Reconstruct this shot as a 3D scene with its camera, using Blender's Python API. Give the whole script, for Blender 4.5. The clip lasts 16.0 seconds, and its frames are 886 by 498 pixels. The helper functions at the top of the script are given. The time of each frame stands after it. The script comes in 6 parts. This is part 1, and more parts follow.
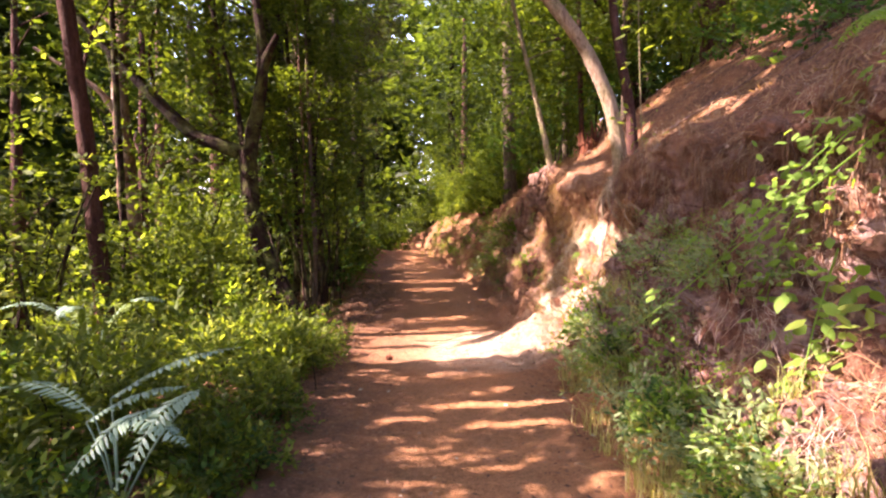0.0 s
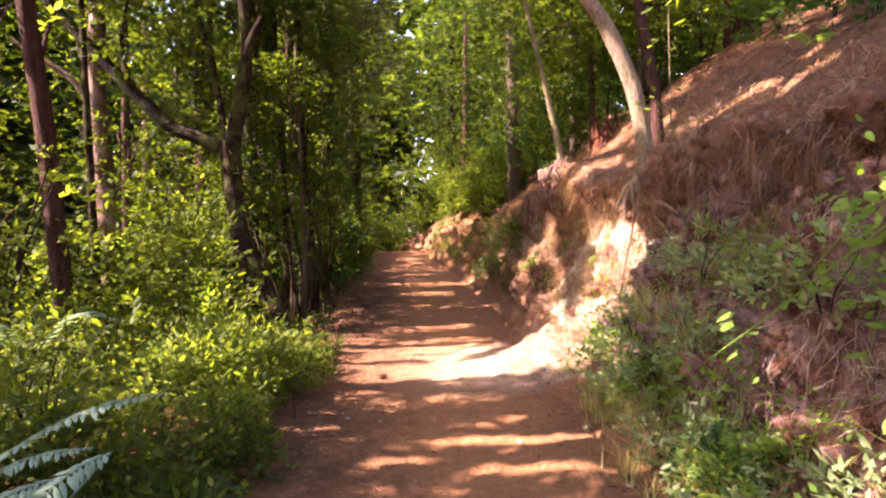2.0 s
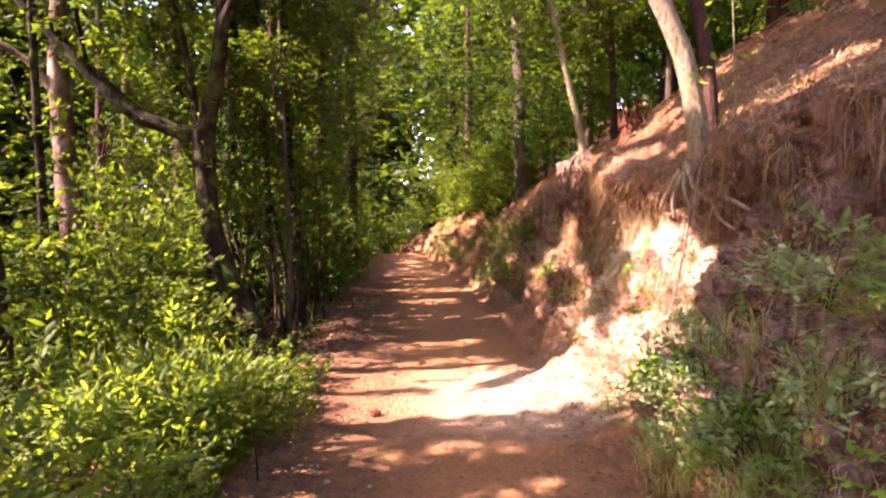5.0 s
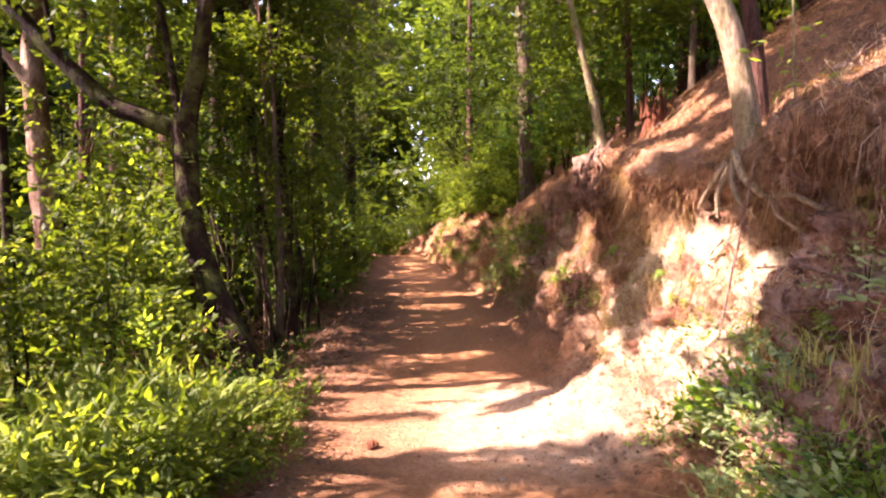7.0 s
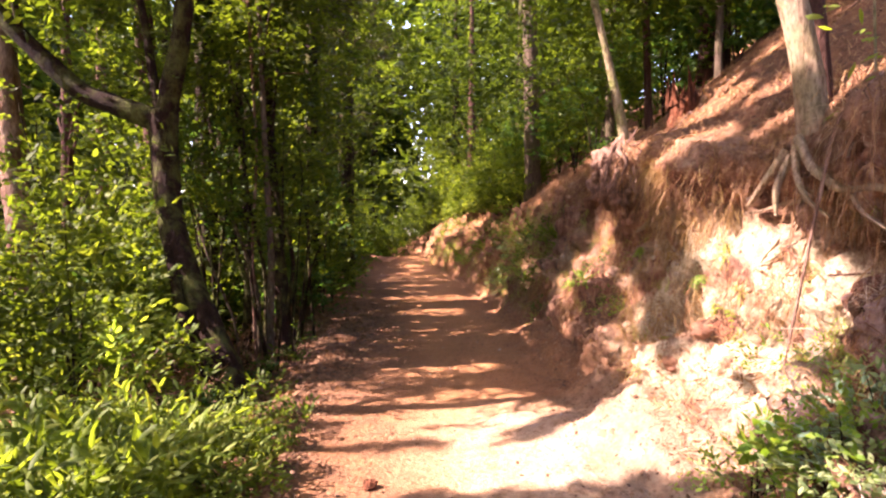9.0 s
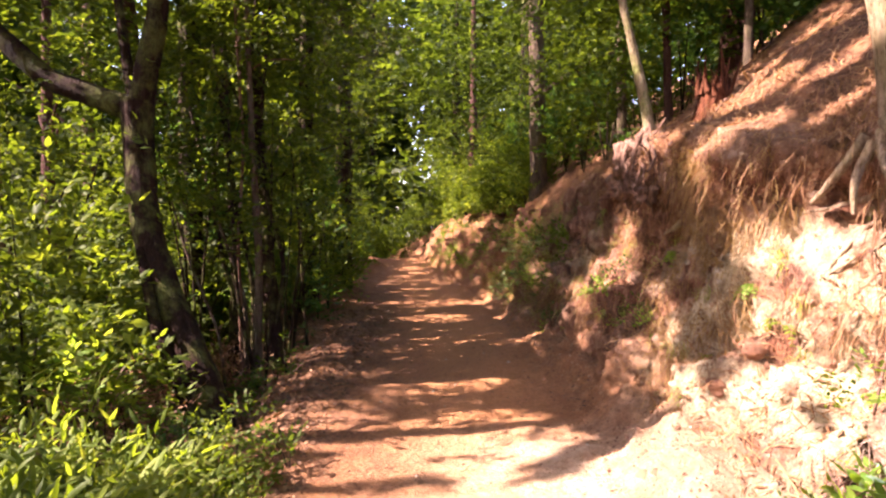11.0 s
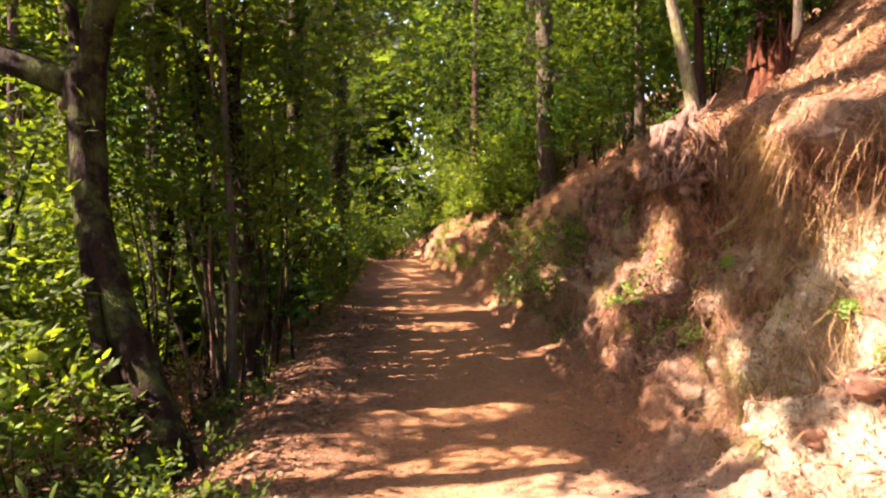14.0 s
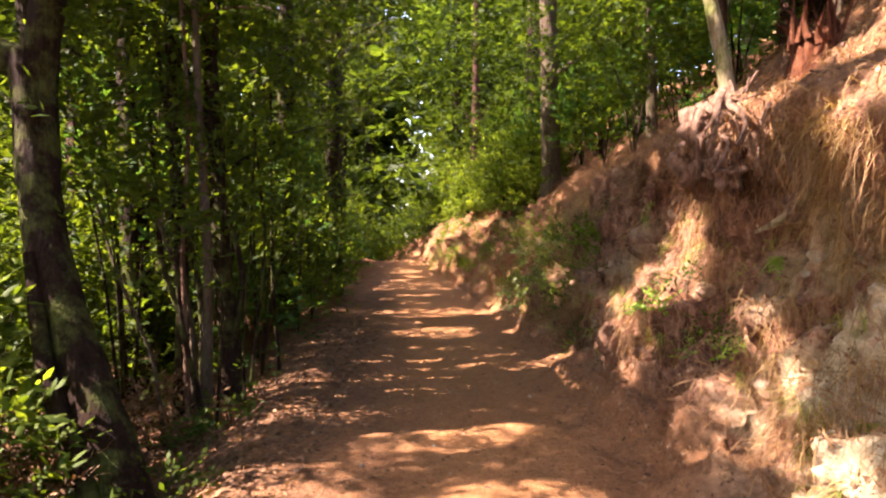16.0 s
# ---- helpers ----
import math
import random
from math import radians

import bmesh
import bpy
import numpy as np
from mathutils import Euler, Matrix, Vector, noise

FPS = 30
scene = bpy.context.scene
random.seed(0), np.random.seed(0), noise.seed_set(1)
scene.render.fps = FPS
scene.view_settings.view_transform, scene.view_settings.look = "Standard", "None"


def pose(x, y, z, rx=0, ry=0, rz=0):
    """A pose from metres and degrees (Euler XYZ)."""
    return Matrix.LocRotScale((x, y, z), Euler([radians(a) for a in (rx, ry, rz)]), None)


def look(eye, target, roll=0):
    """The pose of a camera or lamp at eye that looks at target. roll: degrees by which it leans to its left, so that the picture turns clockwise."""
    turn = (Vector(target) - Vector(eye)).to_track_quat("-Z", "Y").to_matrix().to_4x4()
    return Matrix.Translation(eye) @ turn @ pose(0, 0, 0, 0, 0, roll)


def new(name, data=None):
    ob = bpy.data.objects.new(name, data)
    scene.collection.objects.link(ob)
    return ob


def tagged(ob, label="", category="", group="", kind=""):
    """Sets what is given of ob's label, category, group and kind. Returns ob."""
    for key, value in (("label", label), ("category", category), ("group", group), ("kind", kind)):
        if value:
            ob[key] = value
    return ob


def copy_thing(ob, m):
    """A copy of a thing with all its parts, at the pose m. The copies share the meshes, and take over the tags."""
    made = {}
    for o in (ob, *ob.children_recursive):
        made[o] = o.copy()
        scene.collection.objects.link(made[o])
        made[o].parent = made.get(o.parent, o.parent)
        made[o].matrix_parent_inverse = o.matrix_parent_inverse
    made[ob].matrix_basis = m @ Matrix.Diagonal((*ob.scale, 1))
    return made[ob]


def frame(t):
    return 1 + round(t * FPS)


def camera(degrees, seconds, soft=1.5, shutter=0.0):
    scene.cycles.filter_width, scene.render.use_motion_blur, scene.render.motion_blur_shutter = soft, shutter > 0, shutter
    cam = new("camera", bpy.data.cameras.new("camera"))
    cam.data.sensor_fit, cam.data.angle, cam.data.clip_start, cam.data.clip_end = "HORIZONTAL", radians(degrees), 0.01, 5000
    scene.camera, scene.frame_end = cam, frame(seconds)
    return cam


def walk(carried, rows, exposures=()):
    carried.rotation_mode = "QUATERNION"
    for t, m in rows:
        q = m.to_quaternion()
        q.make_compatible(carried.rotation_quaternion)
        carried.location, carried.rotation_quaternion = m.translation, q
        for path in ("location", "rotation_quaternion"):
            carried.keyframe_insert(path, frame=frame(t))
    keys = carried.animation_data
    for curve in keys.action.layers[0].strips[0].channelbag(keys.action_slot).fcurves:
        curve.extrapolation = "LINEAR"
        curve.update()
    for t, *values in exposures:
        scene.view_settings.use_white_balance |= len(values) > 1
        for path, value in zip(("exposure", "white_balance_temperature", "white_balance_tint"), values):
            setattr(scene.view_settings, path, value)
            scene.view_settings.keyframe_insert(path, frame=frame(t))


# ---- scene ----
cam = camera(70.0, 16.0, 2.3)
METRES, EYE, TILT, LEAN, TURN = 4.23, 1.61, -2.0, 0.0, 0.0
ROWS = [
    (0, 0.0000, 0.0000, 0.0000, 0.000, 0.000, -0.000),
    (0.5, -0.0002, 0.0548, 0.0027, 0.000, -0.007, 0.000),
    (1, -0.0005, 0.1098, 0.0053, 0.000, -0.007, 0.030),
    (1.5, -0.0022, 0.1645, 0.0071, 0.000, -0.007, 0.010),
    (2, -0.0022, 0.2179, 0.0095, 0.007, -0.007, -0.010),
    (2.5, -0.0030, 0.2710, 0.0117, 0.007, -0.007, -0.010),
    (3, -0.0042, 0.3237, 0.0132, 0.000, 0.021, -0.010),
    (3.5, -0.0066, 0.3749, 0.0153, -0.000, 0.042, -0.020),
    (4, -0.0100, 0.4250, 0.0177, -0.007, 0.055, -0.020),
    (6.5, -0.0287, 0.6592, 0.0280, -0.062, 0.132, 0.020),
    (7, -0.0322, 0.7033, 0.0298, -0.069, 0.152, 0.020),
    (7.5, -0.0360, 0.7471, 0.0313, -0.090, 0.173, 0.030),
    (8, -0.0403, 0.7907, 0.0327, -0.104, 0.194, 0.030),
    (8.5, -0.0445, 0.8333, 0.0339, -0.125, 0.208, 0.040),
    (9, -0.0487, 0.8751, 0.0351, -0.132, 0.222, 0.030),
    (11.5, -0.0643, 1.0794, 0.0422, -0.229, 0.346, -0.020),
    (12, -0.0665, 1.1166, 0.0444, -0.249, 0.360, -0.030),
    (12.5, -0.0684, 1.1592, 0.0457, -0.277, 0.367, -0.020),
    (13, -0.0693, 1.1989, 0.0465, -0.277, 0.360, -0.020),
    (13.5, -0.0709, 1.2367, 0.0464, -0.284, 0.381, -0.040),
    (14, -0.0715, 1.2797, 0.0463, -0.298, 0.381, -0.050),
    (14.5, -0.0709, 1.3199, 0.0464, -0.305, 0.374, -0.020),
    (15, -0.0710, 1.3588, 0.0473, -0.319, 0.360, 0.010),
    (15.5, -0.0707, 1.3973, 0.0485, -0.319, 0.360, 0.030),
    (16, -0.0698, 1.4355, 0.0496, -0.319, 0.374, 0.030),
]
walk(cam, [(t, pose(0, 0, EYE, TILT, LEAN, TURN) @ pose(METRES * x, METRES * y, METRES * z, 90 + pitch, roll, yaw)) for t, x, y, z, yaw, pitch, roll in ROWS], [(0.0, 3.25, 7000, 41), (4.0, 3.38, 7100, 42), (7.0, 3.44, 7100, 41), (9.0, 3.32, 7100, 40), (12.0, 3.22, 7200, 35), (16.0, 3.34, 7300, 26)])

# ---- sky and sun ----
SUN_AZ, SUN_EL = 262.0, 42.0          # compass bearing the light comes from (0 is ahead, 270 is left), height
SUN_FROM = Vector((math.sin(radians(SUN_AZ)) * math.cos(radians(SUN_EL)), math.cos(radians(SUN_AZ)) * math.cos(radians(SUN_EL)), math.sin(radians(SUN_EL))))
world = bpy.data.worlds.new("sky")
scene.world = world
world.use_nodes = True
wn = world.node_tree
sky = wn.nodes.new("ShaderNodeTexSky")
sky.sky_type, sky.sun_disc = "NISHITA", False
sky.sun_elevation, sky.sun_rotation = radians(SUN_EL), radians(SUN_AZ)
sky.air_density, sky.dust_density = 1.0, 1.5
wn.nodes["Background"].inputs[1].default_value = 0.146
wn.links.new(sky.outputs[0], wn.nodes["Background"].inputs[0])
sun = new("sun", bpy.data.lights.new("sun", "SUN"))
sun.data.energy, sun.data.angle, sun.data.color = 4.3, radians(0.55), (1.0, 0.94, 0.84)
sun.matrix_world = look(SUN_FROM * 60, (0, 0, 0))


# ---- materials ----
class Mat:
    """A node material with short ways to add nodes."""

    def __init__(self, name, rough=0.8):
        self.m = bpy.data.materials.new(name)
        self.m.use_nodes = True
        self.t = self.m.node_tree
        self.b = self.t.nodes["Principled BSDF"]
        self.b.inputs["Roughness"].default_value = rough
        self.b.inputs["Specular IOR Level"].default_value = 0.3

    def node(self, kind, **sets):
        n = self.t.nodes.new(kind)
        for key, value in sets.items():
            if key in n.inputs:
                self.put(n.inputs[key], value)
        return n

    def put(self, socket, value):
        if isinstance(value, bpy.types.NodeSocket):
            self.t.links.new(value, socket)
        else:
            socket.default_value = value

    def pos(self, kind="Object"):
        return self.t.nodes.new("ShaderNodeTexCoord").outputs[kind]

    def noise(self, scale, detail=4.0, rough=0.55, vec=None, stretch=None, out="Fac"):
        v = vec or self.pos()
        if stretch:
            mp = self.node("ShaderNodeMapping", Vector=v)
            mp.inputs["Scale"].default_value = stretch
            v = mp.outputs[0]
        return self.node("ShaderNodeTexNoise", Vector=v, Scale=scale, Detail=detail, Roughness=rough).outputs[out]

    def ramp(self, fac, *stops):
        n = self.node("ShaderNodeValToRGB", Fac=fac)
        e = n.color_ramp.elements
        while len(e) < len(stops):
            e.new(0.5)
        for el, (p, c) in zip(e, stops):
            el.position, el.color = p, (*c, 1) if len(c) == 3 else c
        return n.outputs[0]

    def mix(self, fac, a, b, mode="MIX"):
        n = self.t.nodes.new("ShaderNodeMix")
        n.data_type, n.blend_type = "RGBA", mode
        self.put(n.inputs[0], fac)
        for i, v in ((6, a), (7, b)):
            self.put(n.inputs[i], (*v, 1) if isinstance(v, tuple) and len(v) == 3 else v)
        return n.outputs[2]

    def math(self, op, a, b=0.0, clamp=False):
        n = self.t.nodes.new("ShaderNodeMath")
        n.operation, n.use_clamp = op, clamp
        self.put(n.inputs[0], a), self.put(n.inputs[1], b)
        return n.outputs[0]

    def attr(self, name):
        n = self.t.nodes.new("ShaderNodeAttribute")
        n.attribute_name = name
        return n.outputs["Fac"]

    def bump(self, height, strength=0.5, dist=0.02):
        n = self.node("ShaderNodeBump", Height=height, Strength=strength, Distance=dist)
        self.put(self.b.inputs["Normal"], n.outputs[0])

    def color(self, c):
        self.put(self.b.inputs["Base Color"], (*c, 1) if isinstance(c, tuple) and len(c) == 3 else c)


def bark_mat(name, dark, light, patch=None, ridge=14.0, moss=0.0):
    k = Mat(name, 0.9)
    k.b.inputs["Specular IOR Level"].default_value = 0.08
    p = k.pos()
    n1 = k.noise(ridge, 6, 0.65, p, (1, 1, 0.16))
    n2 = k.noise(2.2, 4, 0.6, p, (1, 1, 0.5))
    c = k.ramp(n1, (0.3, dark), (0.72, light))
    if patch:
        c = k.mix(k.math("MULTIPLY", k.ramp(n2, (0.48, (0, 0, 0)), (0.62, (1, 1, 1))), 0.75), c, patch)
    if moss:
        n3 = k.noise(3.1, 5, 0.7, p)
        c = k.mix(k.math("MULTIPLY", k.ramp(n3, (0.48, (0, 0, 0)), (0.62, (1, 1, 1))), moss), c, (0.10, 0.12, 0.03))
    n4 = k.noise(45, 4, 0.7, p, (1, 1, 0.35))
    c = k.mix(0.85, c, k.ramp(n4, (0.36, (0.5, 0.46, 0.42)), (0.54, (1, 1, 1)), (0.72, (1.2, 1.18, 1.15))), "MULTIPLY")
    k.color(c)
    k.bump(k.math("ADD", n1, k.math("MULTIPLY", n4, 0.3)), 1.0, 0.05)
    return k.m


def leaf_mat(name, a, b, c, gloss=0.6, trans=0.6):
    """Leaf: three greens over the leaves, light comes through the blade."""
    k = Mat(name, gloss)
    k.b.inputs["Specular IOR Level"].default_value = 0.22
    r = k.t.nodes.new("ShaderNodeNewGeometry").outputs["Random Per Island"]
    col = k.ramp(r, (0.0, a), (0.5, b), (1.0, c))
    big = k.noise(0.9, 2, 0.5, k.pos())
    col = k.mix(k.math("MULTIPLY", big, 0.55), col, a)
    k.color(col)
    tr = k.t.nodes.new("ShaderNodeBsdfTranslucent")
    tc = k.mix(1.0, col, (1.75, 1.62, 0.58), "MULTIPLY")
    k.put(tr.inputs[0], tc)
    mx = k.t.nodes.new("ShaderNodeMixShader")
    mx.inputs[0].default_value = trans
    k.t.links.new(k.b.outputs[0], mx.inputs[1])
    k.t.links.new(tr.outputs[0], mx.inputs[2])
    k.t.links.new(mx.outputs[0], k.t.nodes["Material Output"].inputs[0])
    return k.m


def soil_mat():
    """Red trail clay, cut bank with pale clay and dry needles, leaf litter above."""
    k = Mat("soil", 0.95)
    k.b.inputs["Specular IOR Level"].default_value = 0.12
    p = k.pos()
    big, mid, fine = k.noise(0.8, 5, 0.6, p), k.noise(5, 6, 0.65, p), k.noise(60, 4, 0.7, p)
    vert = k.noise(9, 6, 0.7, p, (1, 1, 0.22))
    trail = k.mix(mid, (0.32, 0.132, 0.055), (0.46, 0.22, 0.10))
    trail = k.mix(k.math("MULTIPLY", big, 0.6), trail, (0.37, 0.17, 0.08))
    grit = k.ramp(fine, (0.30, (0.55, 0.55, 0.55)), (0.55, (1, 1, 1)), (0.75, (1.25, 1.2, 1.15)))
    trail = k.mix(0.8, trail, grit, "MULTIPLY")
    # pale clay colour, also painting the sunlit band across the trail brighter
    trail = k.mix(k.math("MULTIPLY", k.ramp(mid, (0.35, (0.4, 0.4, 0.4)), (0.6, (1, 1, 1))), k.math("MULTIPLY", k.attr("sunlit_wash"), 0.75)), trail, (0.57, 0.45, 0.33))
    clay = k.ramp(vert, (0.32, (0.04, 0.016, 0.011)), (0.50, (0.20, 0.085, 0.05)), (0.70, (0.44, 0.26, 0.17)))
    sep = k.node("ShaderNodeSeparateXYZ", Vector=p)
    grey = k.math("ADD", k.math("MULTIPLY", k.math("MULTIPLY", k.math("SUBTRACT", 8.5, sep.outputs[1]), 0.7, True), 0.6), 0.12)
    clay = k.mix(k.math("MULTIPLY", k.ramp(k.noise(4.2, 5, 0.7, p), (0.47, (0, 0, 0)), (0.6, (1, 1, 1))), grey), clay, (0.36, 0.24, 0.22))
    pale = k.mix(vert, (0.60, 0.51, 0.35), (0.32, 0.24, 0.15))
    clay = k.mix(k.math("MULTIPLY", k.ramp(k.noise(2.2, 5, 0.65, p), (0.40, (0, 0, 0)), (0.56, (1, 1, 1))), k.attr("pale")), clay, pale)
    clay = k.mix(0.9, clay, k.ramp(k.noise(12, 7, 0.78, p, (1, 1, 0.7)), (0.36, (0.42, 0.37, 0.36)), (0.50, (0.95, 0.95, 0.95)), (0.68, (1.3, 1.25, 1.2))), "MULTIPLY")
    litter = k.ramp(k.noise(28, 6, 0.75, p), (0.32, (0.045, 0.021, 0.013)), (0.52, (0.16, 0.075, 0.043)), (0.75, (0.38, 0.21, 0.12)))
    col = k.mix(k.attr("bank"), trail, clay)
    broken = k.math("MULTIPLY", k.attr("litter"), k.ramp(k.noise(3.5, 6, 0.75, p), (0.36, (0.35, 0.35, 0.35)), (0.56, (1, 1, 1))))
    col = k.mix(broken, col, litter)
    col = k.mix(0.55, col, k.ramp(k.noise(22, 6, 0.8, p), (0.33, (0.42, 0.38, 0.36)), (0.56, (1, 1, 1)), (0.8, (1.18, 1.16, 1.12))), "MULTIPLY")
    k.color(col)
    lump = k.noise(17, 6, 0.7, p)
    h = k.math("ADD", k.math("ADD", k.math("MULTIPLY", mid, 0.8), k.math("MULTIPLY", fine, 0.3)), k.math("MULTIPLY", lump, 0.8))
    k.bump(h, 1.0, 0.07)
    return k.m


SOIL = soil_mat()
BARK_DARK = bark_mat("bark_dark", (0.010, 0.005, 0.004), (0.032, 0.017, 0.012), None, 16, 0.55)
BARK_MOSS = bark_mat("bark_moss", (0.10, 0.075, 0.045), (0.30, 0.24, 0.15), None, 12, 0.8)
BARK_GREY = bark_mat("bark_grey", (0.03, 0.021, 0.015), (0.13, 0.092, 0.066), (0.10, 0.075, 0.056), 15, 0.25)
BARK_RED = bark_mat("bark_red", (0.028, 0.013, 0.010), (0.095, 0.046, 0.036), None, 13)
BARK_PEEL = bark_mat("bark_peel", (0.05, 0.026, 0.018), (0.18, 0.10, 0.07), (0.36, 0.25, 0.19), 13)
BARK_PALE = bark_mat("bark_pale", (0.13, 0.08, 0.055), (0.40, 0.30, 0.21), (0.24, 0.165, 0.115), 16, 0.3)
LEAF_A = leaf_mat("leaf_oak", (0.029, 0.050, 0.0065), (0.051, 0.081, 0.0105), (0.092, 0.128, 0.017))
LEAF_B = leaf_mat("leaf_bright", (0.043, 0.072, 0.008), (0.077, 0.118, 0.014), (0.14, 0.18, 0.028))
LEAF_FAR = leaf_mat("leaf_far", (0.021, 0.038, 0.007), (0.038, 0.064, 0.010), (0.072, 0.105, 0.018))


# ---- the lie of the land ----
# across the trail at each stretch: x and z of far left, slope, lip, trail edges, foot and face of the bank, brow, hillside
LAND = {
    -12: ((-5.5, -0.5), (-2.4, 0.05), (-1.8, 0.12), (-1.35, 0.0), (0.0, 0.0), (1.30, 0.03), (1.7, 0.35), (2.05, 0.9), (2.3, 1.6), (2.9, 2.2), (6.0, 4.6)),
    3.0: ((-5.0, -0.5), (-2.4, 0.05), (-1.8, 0.12), (-1.25, 0.0), (0.1, 0.0), (1.25, 0.03), (1.7, 0.40), (2.08, 1.1), (2.32, 1.85), (2.5, 2.42), (6.0, 4.7)),
    6.5: ((-5.0, -0.5), (-2.6, 0.05), (-1.9, 0.12), (-1.35, 0.0), (0.0, 0.0), (1.1, 0.05), (1.62, 0.42), (2.02, 1.05), (2.24, 1.75), (2.34, 2.36), (5.6, 4.6)),
    8.0: ((-5.0, -0.7), (-2.7, -0.15), (-2.0, 0.0), (-1.5, 0.0), (-0.05, 0.0), (0.78, 0.12), (1.5, 0.40), (1.86, 0.86), (2.02, 1.66), (2.12, 2.1), (5.4, 4.6)),
    10.5: ((-5.0, -0.9), (-3.0, -0.42), (-2.2, -0.2), (-1.65, 0.02), (-0.1, 0.0), (1.02, 0.06), (1.44, 0.42), (1.66, 1.08), (1.84, 1.9), (1.90, 2.5), (5.2, 4.9)),
    13.0: ((-5.4, -0.8), (-3.2, -0.3), (-2.4, -0.12), (-1.8, 0.02), (-0.3, 0.0), (0.95, 0.05), (1.32, 0.36), (1.52, 1.12), (1.72, 1.92), (2.1, 2.45), (5.2, 4.9)),
    16.0: ((-5.6, -0.5), (-3.4, -0.1), (-2.5, 0.0), (-1.95, 0.02), (-0.5, 0.02), (0.80, 0.06), (1.12, 0.38), (1.40, 1.08), (1.63, 1.68), (2.1, 2.3), (5.4, 4.8)),
    19.5: ((-6.0, -0.1), (-3.8, 0.1), (-2.7, 0.18), (-2.15, 0.08), (-0.8, 0.06), (0.56, 0.1), (0.86, 0.5), (1.1, 1.1), (1.35, 1.7), (2.0, 2.35), (5.4, 4.9)),
    26.0: ((-7.0, 0.0), (-4.8, 0.3), (-3.0, 0.42), (-2.42, 0.3), (-1.4, 0.3), (-0.42, 0.34), (-0.15, 0.8), (0.05, 1.3), (0.25, 1.7), (0.9, 2.3), (4.4, 4.8)),
    31.0: ((-8.0, 0.2), (-5.4, 0.4), (-3.3, 0.6), (-2.62, 0.47), (-1.8, 0.47), (-0.98, 0.5), (-0.75, 0.9), (-0.55, 1.3), (-0.3, 1.6), (0.3, 2.1), (4.2, 4.4)),
    36.0: ((-9.5, -0.8), (-7.0, -0.2), (-5.6, -0.1), (-4.6, -0.05), (-3.6, -0.05), (-2.7, 0.0), (-2.4, 0.3), (-2.1, 0.6), (-1.8, 0.9), (-1.2, 1.3), (4.0, 3.2)),
    60.0: ((-16.0, -3.0), (-13.5, -2.4), (-12.0, -2.3), (-11.4, -2.35), (-10.2, -2.35), (-9.1, -2.3), (-8.8, -2.0), (-8.5, -1.6), (-8.2, -1.3), (-7.6, -1.0), (-2.0, 0.6)),
}
YS = np.array(sorted(LAND))
TAB = np.array([LAND[y] for y in sorted(LAND)])
dense = np.arange(-40, 90, 0.25)
DT = np.stack([np.stack([np.interp(dense, YS, TAB[:, i, j]) for j in range(2)], 1) for i in range(11)], 1)
kern = np.hanning(11) / np.hanning(11).sum()
for i in range(11):
    for j in range(2):
        DT[:, i, j] = np.convolve(np.pad(DT[:, i, j], 5, "edge"), kern, "valid")


def section(y):
    a = [(np.interp(y, dense, DT[:, i, 0]), np.interp(y, dense, DT[:, i, 1])) for i in range(11)]
    lx, lz = a[0]
    rx, rz = a[-1]
    left = [(-500, -70), (-120, -32), (lx - 22, lz - 7.5), (lx - 6, lz - 1.9)]
    right = [(rx + 6, rz + 3.2), (rx + 20, rz + 9), (rx + 110, rz + 32), (500, 60)]
    return np.array(left + a + right)


SUBS = [4, 6, 8, 14, 10, 10, 10, 14, 16, 18, 16, 18, 20, 16, 34, 12, 8, 6]


# hollows and swellings of the bank: place, radius, amount
LUMPS = [(1.92, 10.12, 1.86, 0.40, -0.42), (1.78, 10.75, 2.25, 0.45, 0.16), (1.42, 11.5, 1.2, 0.6, 0.15), (1.58, 10.85, 1.25, 0.4, -0.24), (1.38, 12.3, 1.2, 0.5, -0.28), (1.72, 10.3, 1.35, 0.35, -0.22), (1.85, 9.2, 1.6, 0.5, 0.14), (1.62, 9.7, 1.0, 0.45, 0.14),
         (1.3, 14.8, 0.9, 0.8, 0.24), (1.35, 13.6, 0.6, 0.5, -0.24), (2.12, 7.3, 1.45, 0.35, -0.16), (1.95, 8.4, 1.5, 0.4, 0.1), (2.05, 7.8, 1.85, 0.3, 0.12), (2.15, 5.3, 1.5, 0.3, -0.4), (2.3, 5.9, 1.95, 0.35, -0.24), (2.2, 4.7, 1.1, 0.4, -0.22), (2.2, 6.3, 1.5, 0.3, -0.22), (2.05, 5.9, 1.1, 0.4, 0.1), (2.25, 4.9, 1.9, 0.4, 0.12), (2.1, 6.7, 1.0, 0.35, 0.1), (2.2, 6.9, 1.9, 0.3, -0.2), (0.9, 19.0, 0.9, 0.8, 0.3), (0.9, 17.4, 1.0, 0.6, -0.3), (0.0, 25.0, 1.0, 0.9, 0.3), (0.2, 23.0, 1.1, 0.7, -0.4)]


lrng = np.random.default_rng(8)
for k in range(22):
    y, z = float(lrng.uniform(8.6, 18)), float(lrng.uniform(0.3, 2.0))
    s = DT[int(np.argmin(abs(dense - y)))]
    LUMPS.append((float(np.interp(z, s[5:10, 1], s[5:10, 0])), y, z, float(lrng.uniform(0.2, 0.45)), float(lrng.choice([-0.2, -0.15, 0.09, 0.12]))))


